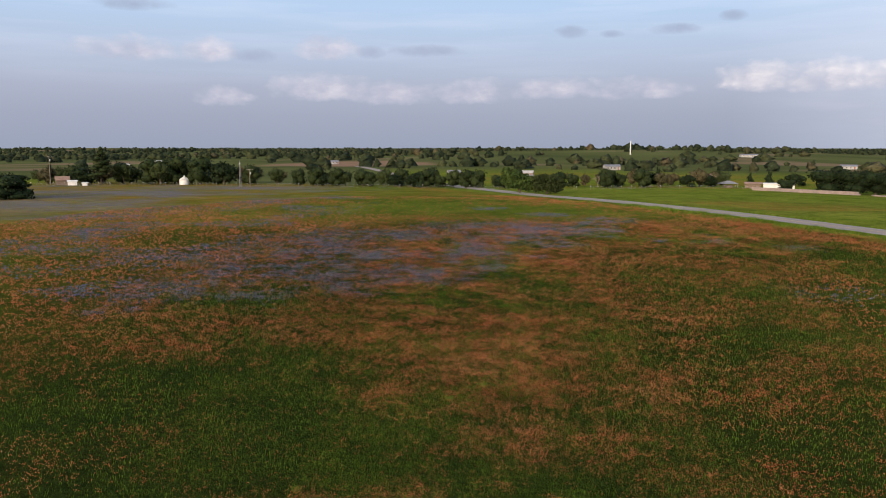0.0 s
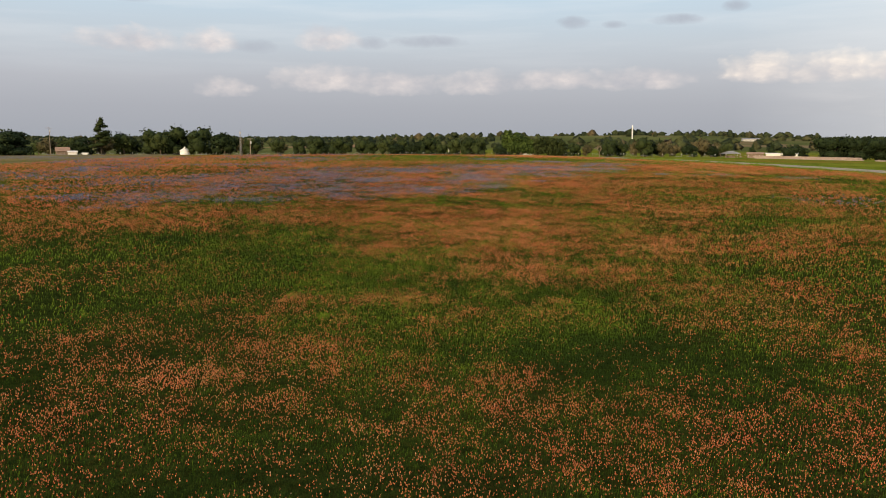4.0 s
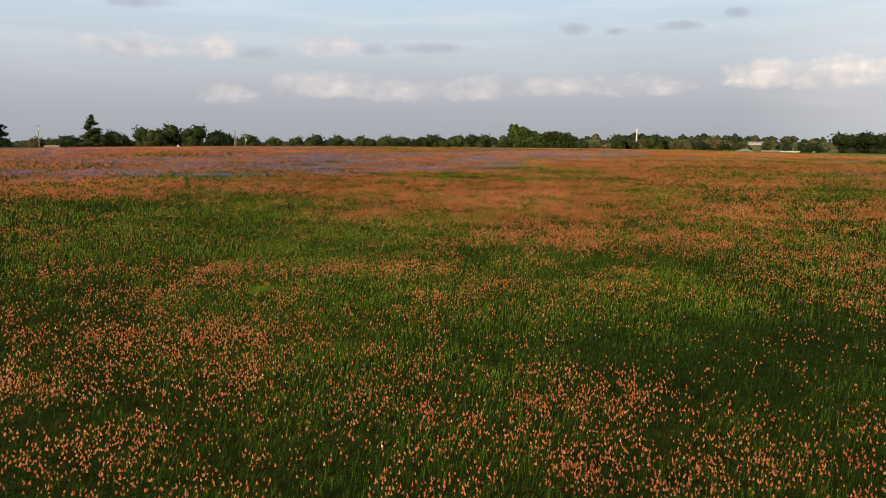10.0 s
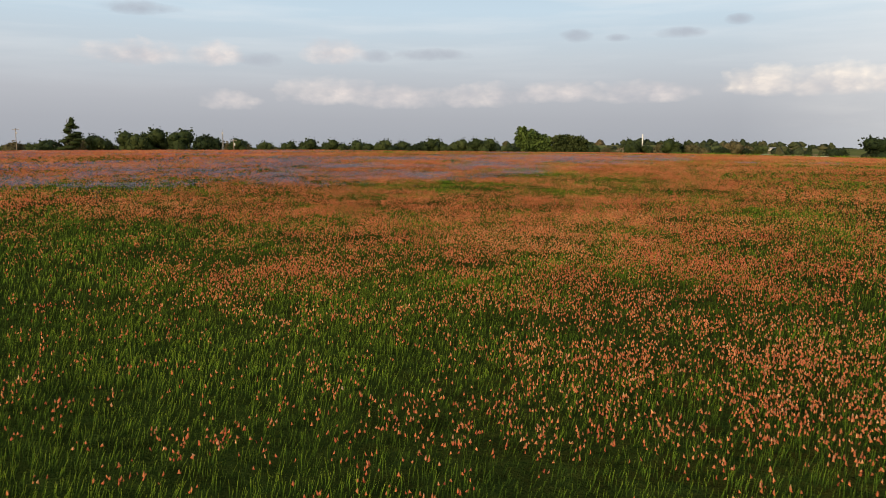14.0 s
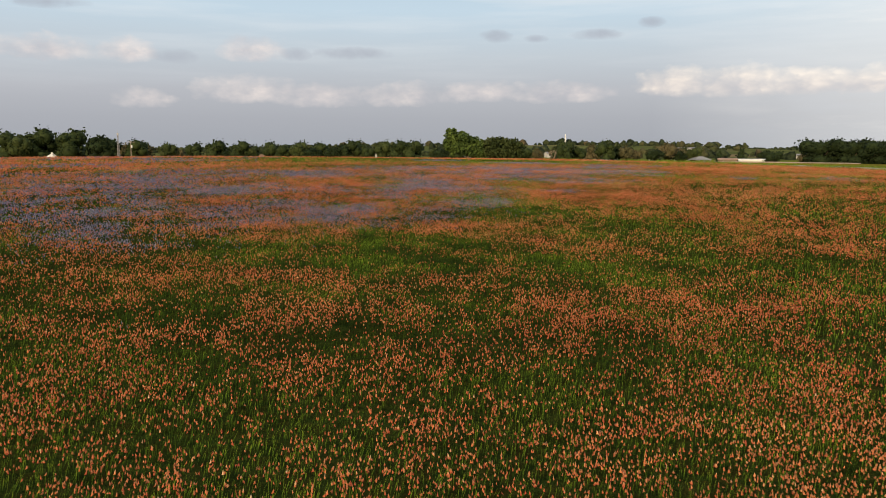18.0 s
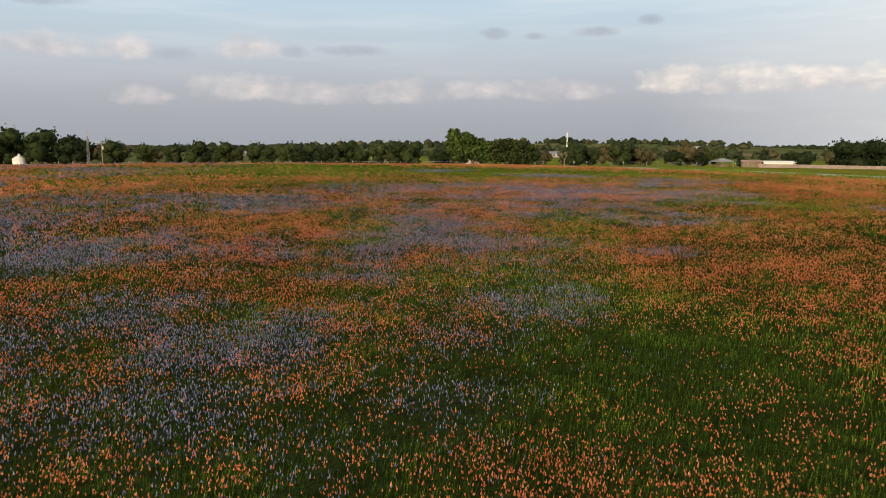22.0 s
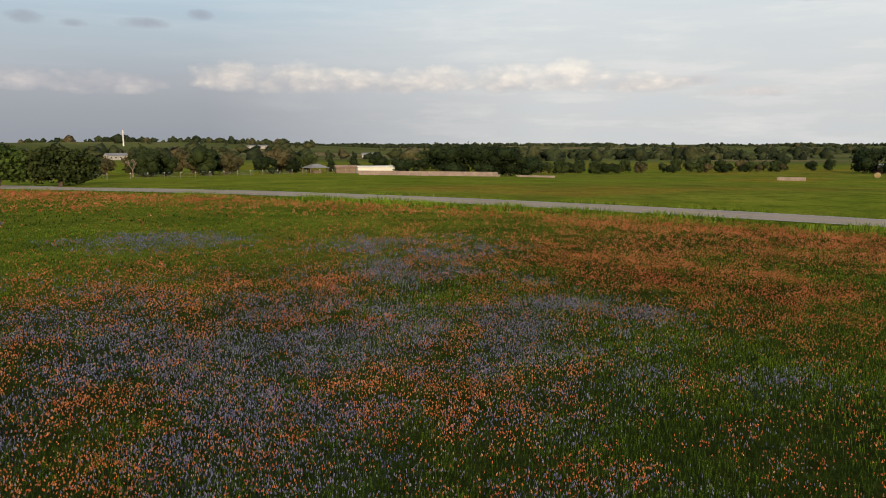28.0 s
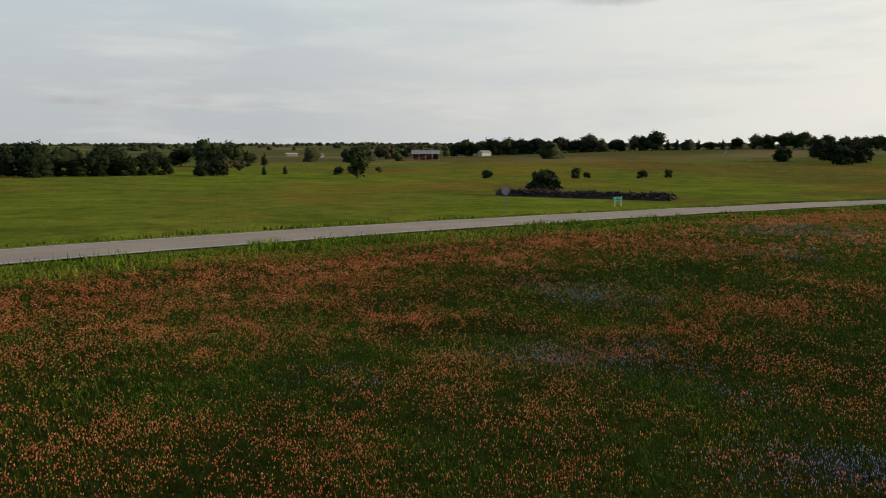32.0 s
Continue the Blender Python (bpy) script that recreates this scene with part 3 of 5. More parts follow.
def orange_cover(x, y):
    x, y = np.asarray(x, float), np.asarray(y, float)
    n = fnoise(x, y * 1.25, 9, 7, 4)
    c = 0.19 + 0.34 * smooth(0.36, 0.60, n)
    # thinner in the first grassy slope, fuller on the crest and on the west side
    c = c + 0.12 * smooth(28, 18, y) + 0.25 * smooth(-8, -30, x) * smooth(50, 70, y)
    across, along = road_across(x, y)
    c = np.maximum(c, 0.9 * np.exp(-((across + 15.5) / 4.0) ** 2) * smooth(0.2, 0.5, n))
    c = c * (1 - 0.93 * patched(x, y, GRASSY, 1.15))
    c = np.maximum(c, 0.78 * patched(x, y, BLOOM, 0.9))
    # open grass towards the fence, past the crest
    c = c * (1 - 0.9 * smooth(134, 152, y + 0.05 * x) * smooth(-60, -25, x) * smooth(-18, -26, across) * smooth(0.78, 0.45, fnoise(x, y * 2.2, 22, 15, 3)))
    return np.clip(c * 0.88 + 0.02, 0, 1) * field(x, y) * (1 - 0.75 * blue_cover(x, y))


def on_grid(cover, step=0.4, x0=-95.0, x1=135.0, y0=-30.0, y1=215.0):
    """The same cover read off a fine grid, quick for very many places."""
    cx, cy = np.arange(x0, x1, step), np.arange(y0, y1, step)
    table = cover(*np.meshgrid(cx, cy))

    def read(x, y):
        u, v = np.clip((x - x0) / step, 0, len(cx) - 1.001), np.clip((y - y0) / step, 0, len(cy) - 1.001)
        i, j = u.astype(int), v.astype(int)
        u, v = u - i, v - j
        return (table[j, i] * (1 - u) + table[j, i + 1] * u) * (1 - v) + (table[j + 1, i] * (1 - u) + table[j + 1, i + 1] * u) * v

    return read


orange_at, blue_at = on_grid(orange_cover), on_grid(blue_cover)
grassy_at = on_grid(lambda x, y: patched(x, y, GRASSY, 1.2))


def orange_heads(x, y):
    """Patches broken into clumps, for single plants."""
    return orange_at(x, y) * (0.35 + 0.75 * smooth(0.40, 0.62, fnoise(x, y, 1.0, 9, 3)))


def raw_mesh(name, verts, faces, mat, tint=None):
    """A mesh straight from arrays: verts (n, 3), faces (m, k) with k = 3 or 4."""
    me = bpy.data.meshes.new(name)
    v, f = np.asarray(verts, np.float32), np.asarray(faces, np.int32)
    me.vertices.add(len(v))
    me.vertices.foreach_set("co", v.ravel())
    me.loops.add(f.size)
    me.loops.foreach_set("vertex_index", f.ravel())
    me.polygons.add(len(f))
    me.polygons.foreach_set("loop_start", np.arange(0, f.size, f.shape[1], dtype=np.int32))
    me.polygons.foreach_set("loop_total", np.full(len(f), f.shape[1], np.int32))
    me.update(calc_edges=True)
    if tint is not None:
        a = me.attributes.new("tint", "FLOAT", "POINT")
        a.data.foreach_set("value", np.asarray(tint, np.float32))
    me.materials.append(mat)
    return me


def part(name, bm, mat, parent=None, label=""):
    me = bpy.data.meshes.new(name)
    bm.to_mesh(me)
    bm.free()
    me.materials.append(mat)
    ob = new(name, me)
    if parent:
        ob.parent = parent
    return tagged(ob, label)


def thing(name, x, y, label, category, group="", turn=0.0, z=None):
    ob = new(name)
    ob.matrix_world = pose(x, y, hz(x, y) if z is None else z, 0, 0, turn)
    ob.empty_display_size = 0.5
    return tagged(ob, label, category, group)


def box(bm, sx, sy, sz, x=0, y=0, z=0, rz=0.0, rx=0.0, ry=0.0):
    """A box whose base centre is at x, y, z."""
    r = bmesh.ops.create_cube(bm, size=1.0)["verts"]
    bmesh.ops.transform(bm, matrix=Matrix.Translation((x, y, z)) @ Euler((rx, ry, rz)).to_matrix().to_4x4() @ Matrix.Translation((0, 0, sz / 2)) @ Matrix.Diagonal((sx, sy, sz, 1)), verts=r)
    return r


def tube(bm, a, b, r0, r1, sides=6):
    """A tapered stick from a to b."""
    a, b = Vector(a), Vector(b)
    q = (b - a).to_track_quat("Z", "Y")
    r = bmesh.ops.create_cone(bm, cap_ends=True, segments=sides, radius1=r0, radius2=max(r1, 0.003), depth=(b - a).length)["verts"]
    bmesh.ops.transform(bm, matrix=Matrix.Translation((a + b) / 2) @ q.to_matrix().to_4x4(), verts=r)


# ---- ground ----
def steps(lo, hi, step, limit):
    mid = list(np.arange(lo, hi + 0.01, step))
    out, s, v = [], step, hi
    while v < limit:
        s *= 1.09
        v += s
        out.append(v)
    left, s, v = [], step, lo
    while v > -limit:
        s *= 1.09
        v -= s
        left.append(v)
    return np.array(left[::-1] + mid + out)


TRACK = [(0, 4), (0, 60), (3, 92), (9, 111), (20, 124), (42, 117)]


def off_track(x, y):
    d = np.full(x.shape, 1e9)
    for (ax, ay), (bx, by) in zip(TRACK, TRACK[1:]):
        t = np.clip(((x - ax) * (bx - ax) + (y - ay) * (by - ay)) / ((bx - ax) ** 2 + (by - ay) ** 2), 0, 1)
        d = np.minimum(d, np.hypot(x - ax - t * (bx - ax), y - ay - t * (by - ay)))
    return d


gx, gy = steps(-60, 105, 0.8, 4600), steps(-6, 175, 0.8, 4600)
GX, GY = np.meshgrid(gx, gy)
across, along = road_across(GX, GY)
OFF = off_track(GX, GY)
GZ = height(GX, GY) - 0.10 * (np.abs(across) < ROAD_HALF + 0.3) - 0.25 * np.exp(-((np.abs(across) - ROAD_HALF - 3.2) / 1.3) ** 2)
nx, ny = len(gx), len(gy)
idx = np.arange(nx * ny).reshape(ny, nx)
quads = np.stack([idx[:-1, :-1], idx[:-1, 1:], idx[1:, 1:], idx[1:, :-1]], -1).reshape(-1, 4)
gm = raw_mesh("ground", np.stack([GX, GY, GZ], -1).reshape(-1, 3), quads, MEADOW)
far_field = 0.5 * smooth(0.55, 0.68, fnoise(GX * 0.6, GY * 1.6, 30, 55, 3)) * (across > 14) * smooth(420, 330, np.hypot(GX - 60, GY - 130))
# the dark ground cover includes painted gap shade, weaker away from the track
for key, val in (("orange", np.maximum(orange_cover(GX, GY) * (0.05 + 0.6 * smooth(40, 110, OFF)), far_field * 0.6)), ("blue", blue_cover(GX, GY) * (0.05 + 0.6 * smooth(40, 110, OFF))), ("bare", smooth(1.15, 0.85, np.hypot((GX + 85) / 80, (GY - 750) / 95) + (fnoise(GX, GY, 60, 81, 2) - 0.5) * 0.5)), ("dry", (across > 6) * smooth(0.45, 0.62, fnoise(GX * 0.8 + GY * 0.3, GY * 1.3, 55, 66, 4)) * smooth(900, 300, np.hypot(GX - 60, GY - 100)) * (0.35 + 0.65 * smooth(120, 20, GY)) + 0.55 * smooth(120, 180, GX) * smooth(70, 10, GY) * smooth(0.3, 0.55, fnoise(GX, GY * 1.2, 70, 68, 4))), ("shaded_thatch", 0.95 * field(GX, GY) * (1 - 0.6 * smooth(126, 146, GY - 0.15 * GX)) * (1 - 0.45 * smooth(16, 70, OFF))), ("distance", np.maximum(smooth(300, 480, np.hypot(GX - 30, GY - 150)), smooth(302, 325, GY + 0.45 * GX) * smooth(4, -6, across)))):
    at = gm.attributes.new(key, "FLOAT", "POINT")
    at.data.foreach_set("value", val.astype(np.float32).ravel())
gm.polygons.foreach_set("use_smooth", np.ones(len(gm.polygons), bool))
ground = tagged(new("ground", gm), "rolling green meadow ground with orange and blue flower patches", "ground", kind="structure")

# ---- road ----
def strip(name, a, b, lift, mat, s0=-560, s1=680, step=4.0):
    """A band along the road between a and b metres off its middle."""
    s = np.arange(s0, s1, step)
    v = []
    for k in s:
        q = float(road_slope(k))
        cx, l = float(road_middle(k)), math.hypot(1, q)
        for o in (a, (a + b) / 2, b):
            x, y = cx + o / l, k - q * o / l
            v.append((x, y, hz(cx, k) * 0.5 + hz(x, y) * 0.5 + lift - 0.02 * abs(o) / 4))
    f = []
    for i in range(len(s) - 1):
        for j in (0, 1):
            p = i * 3 + j
            f.append((p, p + 1, p + 4, p + 3))
    return raw_mesh(name, v, f, mat)


road = tagged(new("road", strip("road", -ROAD_HALF, ROAD_HALF, 0.06, ASPHALT)), "pale worn asphalt country road with white edge lines", "road", kind="structure")
for o in (-3.1, 3.0):
    e = new("edge_line", strip("edge_line", o, o + 0.13, 0.066, LINE_W))
    e.parent = road
for o in (-0.18, 0.08):
    e = new("centre_line", strip("centre_line", o, o + 0.10, 0.066, LINE_Y))
    e.parent = road

# ---- meadow plants ----
rng = np.random.default_rng(11)
def scatter(per_m2, lo, hi, cover=None):
    """Random places between lo and hi metres off the track, thinned by a cover function."""
    x0, x1, y0, y1 = -5 - hi, 42 + hi, 2 - hi * 0.3, 126 + hi
    n = int((x1 - x0) * (y1 - y0) * per_m2)
    x, y = rng.uniform(x0, x1, n), rng.uniform(y0, y1, n)
    d = off_track(x, y)
    ok = (d >= lo) & (d < hi)
    x, y = x[ok], y[ok]
    ac, al = road_across(x, y)
    keep = np.abs(ac) > ROAD_HALF + 0.4
    if cover is not None:
        keep &= rng.random(len(x)) < cover(x, y)
    return x[keep], y[keep]


def heads(x, y, z0, size, tall, sides, tint, tips=1.0):
    """Flower heads as small ragged caps: a jagged girdle of bracts round a crown, pale-tipped on some."""
    n = len(x)
    lean = rng.normal(0, 0.25, (n, 2)) * size[:, None]
    tip = np.stack([x + lean[:, 0], y + lean[:, 1], z0 + tall * rng.uniform(0.5, 0.85, n)], 1)
    turn = rng.uniform(0, 6.283, n)
    ring = []
    for k in range(sides):
        a, r = turn + 6.283 * k / sides, size * rng.uniform(0.4, 0.8, n)
        ring.append(np.stack([x + np.cos(a) * r, y + np.sin(a) * r, z0 - tall * rng.uniform(-0.1, 0.5, n)], 1))
    v = np.stack(ring + [tip], 1)
    f = np.array([(k, (k + 1) % sides, sides) for k in range(sides)])
    faces = (f[None] + (np.arange(n) * (sides + 1))[:, None, None]).reshape(-1, 3)
    top = np.where(rng.random(n) < tips, rng.uniform(0.72, 1.0, n), tint + 0.12)
    t = np.stack([tint + rng.normal(-0.04, 0.09, n) for _ in range(sides)] + [top], 1)
    return v.reshape(-1, 3), faces, t.ravel()


def clumped(x, y, most, spread):
    """Each place becomes a clump of one to most plants."""
    n = rng.integers(1, most + 1, len(x))
    x, y = np.repeat(x, n), np.repeat(y, n)
    return x + rng.normal(0, spread, len(x)), y + rng.normal(0, spread, len(y))


def plants(name, mat, label, category, groups):
    vs, fs, ts, base = [], [], [], 0
    for v, f, t in groups:
        vs.append(v)
        fs.append(f + base)
        ts.append(t)
        base += len(v)
    me = raw_mesh(name, np.concatenate(vs), np.concatenate(fs), mat, np.clip(np.concatenate(ts), 0, 1))
    return tagged(new(name, me), label, category, kind="stuff")


# bands off the track: from, to, clumps a square metre, most heads a clump, head size, head height, sides, pale tips
NEAR_BLOOM = ((0, 7, 105, 5, 0.024, 0.042, 3, 0.8), (7, 15, 75, 5, 0.027, 0.044, 3, 0.7))
FAR_BLOOM = ((15, 34, 34, 5, 0.040, 0.052, 3, 0.5), (34, 85, 10, 5, 0.076, 0.075, 3, 0.4))


def paintbrush_groups(far=False):
    out = []
    for lo, hi, dens, most, size, tall, sides, tips in FAR_BLOOM if far else NEAR_BLOOM:
        x, y = clumped(*scatter(dens, lo, hi, orange_heads), most, 0.09)
        n = len(x)
        pale = rng.random(n)
        tint = np.where(pale < 0.05, rng.uniform(0.66, 0.84, n), np.clip(rng.normal(0.44, 0.10, n) + (vnoise(x, y, 5, 77) - 0.5) * 0.28 + (vnoise(x, y, 0.6, 78) - 0.5) * 0.2, 0.2, 0.7))
        z = height(x, y)
        top = z + rng.uniform(0.16, 0.34, n)
        out.append(heads(x, y, top, size * rng.uniform(0.7, 1.25, n), tall * rng.uniform(0.7, 1.3, n), sides, tint, tips))
    return out


def bonnet_groups():
    out = []
    for lo, hi, dens, most, size, tall, sides, tips in ((0, 7, 80, 5, 0.021, 0.052, 3, 0.9), (7, 15, 60, 5, 0.024, 0.052, 3, 0.8), (15, 34, 26, 5, 0.040, 0.06, 3, 0.5), (34, 85, 9, 5, 0.085, 0.08, 3, 0.15)):
        x, y = clumped(*scatter(dens, lo, hi, blue_at), most, 0.10)
        n = len(x)
        tint = np.clip(rng.normal(0.40, 0.12, n), 0.16, 0.75)
        z = height(x, y)
        top = z + rng.uniform(0.12, 0.26, n)
        out.append(heads(x, y, top, size * rng.uniform(0.75, 1.2, n), tall * rng.uniform(0.7, 1.3, n), sides, tint, tips))
    return out


def grass_blades():
    vs, ts = [], []
    for lo, hi, dens, w, h, mid in ((0, 7, 240, 0.0058, 0.15, 0.44), (7, 15, 85, 0.010, 0.16, 0.48), (15, 34, 26, 0.020, 0.18, 0.54), (34, 85, 5, 0.045, 0.20, 0.58)):
        x, y = scatter(dens, lo, hi)
        keep = (y > 3) & (road_across(x, y)[0] < -4)
        x, y = x[keep], y[keep]
        n = len(x)
        z = height(x, y)
        a, b = rng.uniform(0, 6.28, n), rng.uniform(0, 6.28, n)
        tall = h * rng.uniform(0.5, 1.35, n) * (0.45 + 1.1 * fnoise(x, y, 1.4, 61, 3))
        lean = tall * rng.uniform(0.02, 0.45, n)
        lx, ly = np.cos(b) * lean + 0.03, np.sin(b) * lean + 0.02
        dx, dy = np.cos(a) * w, np.sin(a) * w
        vs.append(np.stack([np.stack([x - dx, y - dy, z - 0.02], 1), np.stack([x + dx, y + dy, z - 0.02], 1), np.stack([x + lx, y + ly, z + tall], 1)], 1).reshape(-1, 3))
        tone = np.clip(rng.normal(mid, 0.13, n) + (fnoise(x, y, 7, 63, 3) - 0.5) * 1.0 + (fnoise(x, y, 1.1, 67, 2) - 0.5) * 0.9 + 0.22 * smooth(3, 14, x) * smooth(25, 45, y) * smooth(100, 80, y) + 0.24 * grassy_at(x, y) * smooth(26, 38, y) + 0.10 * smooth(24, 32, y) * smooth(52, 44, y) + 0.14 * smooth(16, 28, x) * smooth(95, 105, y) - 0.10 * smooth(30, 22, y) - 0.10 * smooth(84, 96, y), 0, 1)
        # roots near-black, tips light: shade deep among the blades put into the tint
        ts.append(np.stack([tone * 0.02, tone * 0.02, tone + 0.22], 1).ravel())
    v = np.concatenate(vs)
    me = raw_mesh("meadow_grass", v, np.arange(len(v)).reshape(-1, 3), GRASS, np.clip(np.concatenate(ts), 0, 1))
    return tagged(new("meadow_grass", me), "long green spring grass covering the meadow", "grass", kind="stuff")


def grass_tuft(x, y, wide, tall, blades):
    """A lush light tuft standing out of the meadow: arching blades from one root."""
    a, r = rng.uniform(0, 6.283, blades), wide * rng.uniform(0, 1, blades) ** 0.7
    bx, by = np.cos(a) * r * 0.4, np.sin(a) * r * 0.4
    h = tall * rng.uniform(0.5, 1.1, blades)
    c = rng.uniform(0, 6.283, blades)
    dx, dy = np.cos(c) * 0.007, np.sin(c) * 0.007
    v = np.stack([np.stack([bx - dx, by - dy, np.full(blades, -0.02)], 1), np.stack([bx + dx, by + dy, np.full(blades, -0.02)], 1), np.stack([np.cos(a) * r, np.sin(a) * r, h], 1)], 1).reshape(-1, 3)
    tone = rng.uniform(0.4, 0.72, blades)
    # root tone cut to 0.4: shade at the tuft's foot painted in
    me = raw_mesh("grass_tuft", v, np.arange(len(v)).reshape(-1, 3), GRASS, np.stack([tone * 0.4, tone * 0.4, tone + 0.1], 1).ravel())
    ob = tagged(new("grass_tuft", me), "lush light green grass tuft standing in the meadow", "grass tuft", "grass tufts")
    ob.location = (x, y, hz(x, y))


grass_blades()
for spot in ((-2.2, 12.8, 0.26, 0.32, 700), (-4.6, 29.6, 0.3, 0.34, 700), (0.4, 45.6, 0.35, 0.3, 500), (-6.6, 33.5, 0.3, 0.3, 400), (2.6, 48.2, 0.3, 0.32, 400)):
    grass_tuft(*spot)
plants("paintbrush_flowers", PAINT, "orange and salmon paintbrush wildflowers standing in the grass", "wildflowers", paintbrush_groups())
plants("far_paintbrush_flowers", PAINT, "orange paintbrush wildflowers spread across the farther meadow", "wildflowers", paintbrush_groups(True))
plants("bluebonnets", BONNET, "violet-blue bluebonnet spikes in drifts among the orange flowers", "wildflowers", bonnet_groups())


# ---- trees ----
def leaf_quads(r, n, size, up=0.25):
    """n leaf clumps on points r (n, 3), random turns, one bent quad each."""
    a = rng.normal(0, 1, (n, 3))
    a /= np.linalg.norm(a, axis=1, keepdims=True)
    b = np.cross(a, rng.normal(0, 1, (n, 3)))
    b /= np.linalg.norm(b, axis=1, keepdims=True) + 1e-9
    s = (size * rng.uniform(0.6, 1.35, n))[:, None]
    c = np.cross(a, b)
    v = np.stack([r - a * s * 0.6, r + b * s * 0.45 + c * s * 0.12, r + a * s * 0.6, r - b * s * 0.45 + c * s * 0.12], 1)
    return v.reshape(-1, 3)


def crown_mesh(name, lobes, n, size, mat, core=0.76):
    """Crown of leaf clumps over lobes (x, y, z, rx, ry, rz), with rough dense cores that stop the light."""
    vol = np.array([l[3] * l[5] for l in lobes])
    pts = []
    for l, k in zip(lobes, (n * vol / vol.sum()).astype(int)):
        d = rng.normal(0, 1, (k, 3))
        d /= np.linalg.norm(d, axis=1, keepdims=True)
        rad = rng.uniform(0.5, 1.0, k) ** 0.8 + 0.14 * np.sin(d[:, 0] * 5 + l[0]) * np.sin(d[:, 2] * 6 + l[1]) + 0.1 * np.sin(d[:, 1] * 11 + l[2])
        pts.append(np.array(l[:3]) + d * np.array(l[3:]) * rad[:, None])
    p = np.concatenate(pts)
    v = leaf_quads(p, len(p), size)
    f = np.arange(len(v)).reshape(-1, 4)
    vs, fs, base = [v], [f], len(v)
    for l in lobes:                         # inner masses, lumpy, hidden among the leaves
        th, ph = np.meshgrid(np.linspace(0, 2 * np.pi, 7)[:-1], np.linspace(0.2, np.pi - 0.2, 5))
        rr = core * rng.uniform(0.85, 1.1, th.shape)
        q = np.stack([l[0] + l[3] * rr * np.sin(ph) * np.cos(th), l[1] + l[4] * rr * np.sin(ph) * np.sin(th), l[2] + l[5] * rr * np.cos(ph)], -1).reshape(-1, 3)
        i = np.arange(30).reshape(5, 6)
        j = np.roll(i, -1, 1)
        vs.append(q)
        fs.append(np.stack([i[:-1], j[:-1], j[1:], i[1:]], -1).reshape(-1, 4) + base)
        base += len(q)
    return raw_mesh(name, np.concatenate(vs), np.concatenate(fs), mat)


def limbs(bm, base, tip, r0, r1, kinks=3, wander=0.12):
    a, d = Vector(base), (Vector(tip) - Vector(base)) / kinks
    for k in range(kinks):
        b = a + d + Vector([random.uniform(-1, 1) * wander * d.length for _ in range(3)])
        tube(bm, a, b, r0 + (r1 - r0) * k / kinks, r0 + (r1 - r0) * (k + 1) / kinks, 6)
        a = b
    return a


def make_tree(name, label, tall, wide, mat, trunk=0.22, lobes=9, leaves=700, leaf=0.66, low=0.25, category="tree"):
    """Round-headed tree: tapered trunk, limbs into each lobe, leafy crown."""
    t = tagged(new(name), label, category)
    ls = []
    for k in range(lobes):
        a, q = 6.283 * k / lobes + random.uniform(-0.4, 0.4), random.uniform(0.25, 0.62) * wide / 2
        zz = tall * random.uniform(low + 0.2, 0.78)
        s = random.uniform(0.32, 0.66)
        ls.append((math.cos(a) * q, math.sin(a) * q, zz, wide * 0.5 * s, wide * 0.5 * s, min(tall * 0.34 * s * 1.5, zz - tall * low * 0.4, tall - zz + tall * 0.08)))
    ls.append((0, 0, tall * 0.68, wide * 0.3, wide * 0.3, tall * 0.32))
    bm = bmesh.new()
    top = limbs(bm, (0, 0, -0.3), (0, 0, tall * 0.45), trunk * 1.5, trunk * 0.8)
    for l in ls[:-1]:
        limbs(bm, (0, 0, tall * random.uniform(0.18, 0.4)), l[:3], trunk * 0.6, trunk * 0.18)
    part("trunk", bm, BARK, t)
    c = new("crown", crown_mesh("crown", ls, leaves, leaf, mat))
    c.parent = t
    return t


def make_cedar(name, label, tall, wide, mat, leaves=900, leaf=0.34):
    t = tagged(new(name), label, "tree")
    ls = [(random.uniform(-0.1, 0.1) * wide, random.uniform(-0.1, 0.1) * wide, tall * f, wide * 0.5 * w, wide * 0.5 * w, tall * 0.17) for f, w in ((0.16, 0.95), (0.32, 1.0), (0.5, 0.8), (0.67, 0.58), (0.83, 0.33), (0.94, 0.14))]
    bm = bmesh.new()
    limbs(bm, (0, 0, -0.3), (0, 0, tall * 0.9), 0.2, 0.04)
    part("trunk", bm, BARK, t)
    c = new("crown", crown_mesh("crown", ls, leaves, leaf, mat))
    c.parent = t
    return t


def make_bare(name, label, tall, wide, depth=4):
    """Leafless tree: a trunk that forks again and again."""
    t = tagged(new(name), label, "tree")
    bm = bmesh.new()

    def fork(a, d, length, r, k):
        b = a + d * length
        tube(bm, a, b, r, r * 0.66, 5 if k > 2 else 4)
        if k == 0:
            return
        for _ in range(3 if k > 1 else 4):
            e = (d + Vector((random.uniform(-1, 1) * wide / tall, random.uniform(-1, 1) * wide / tall, random.uniform(-0.1, 0.5)))).normalized()
            fork(b, e, length * random.uniform(0.55, 0.8), max(r * 0.60, 0.035), k - 1)

    fork(Vector((0, 0, -0.2)), Vector((0, 0, 1)), tall * 0.26, 0.26, depth)
    part("branch_frame", bm, BARE, t)
    return t


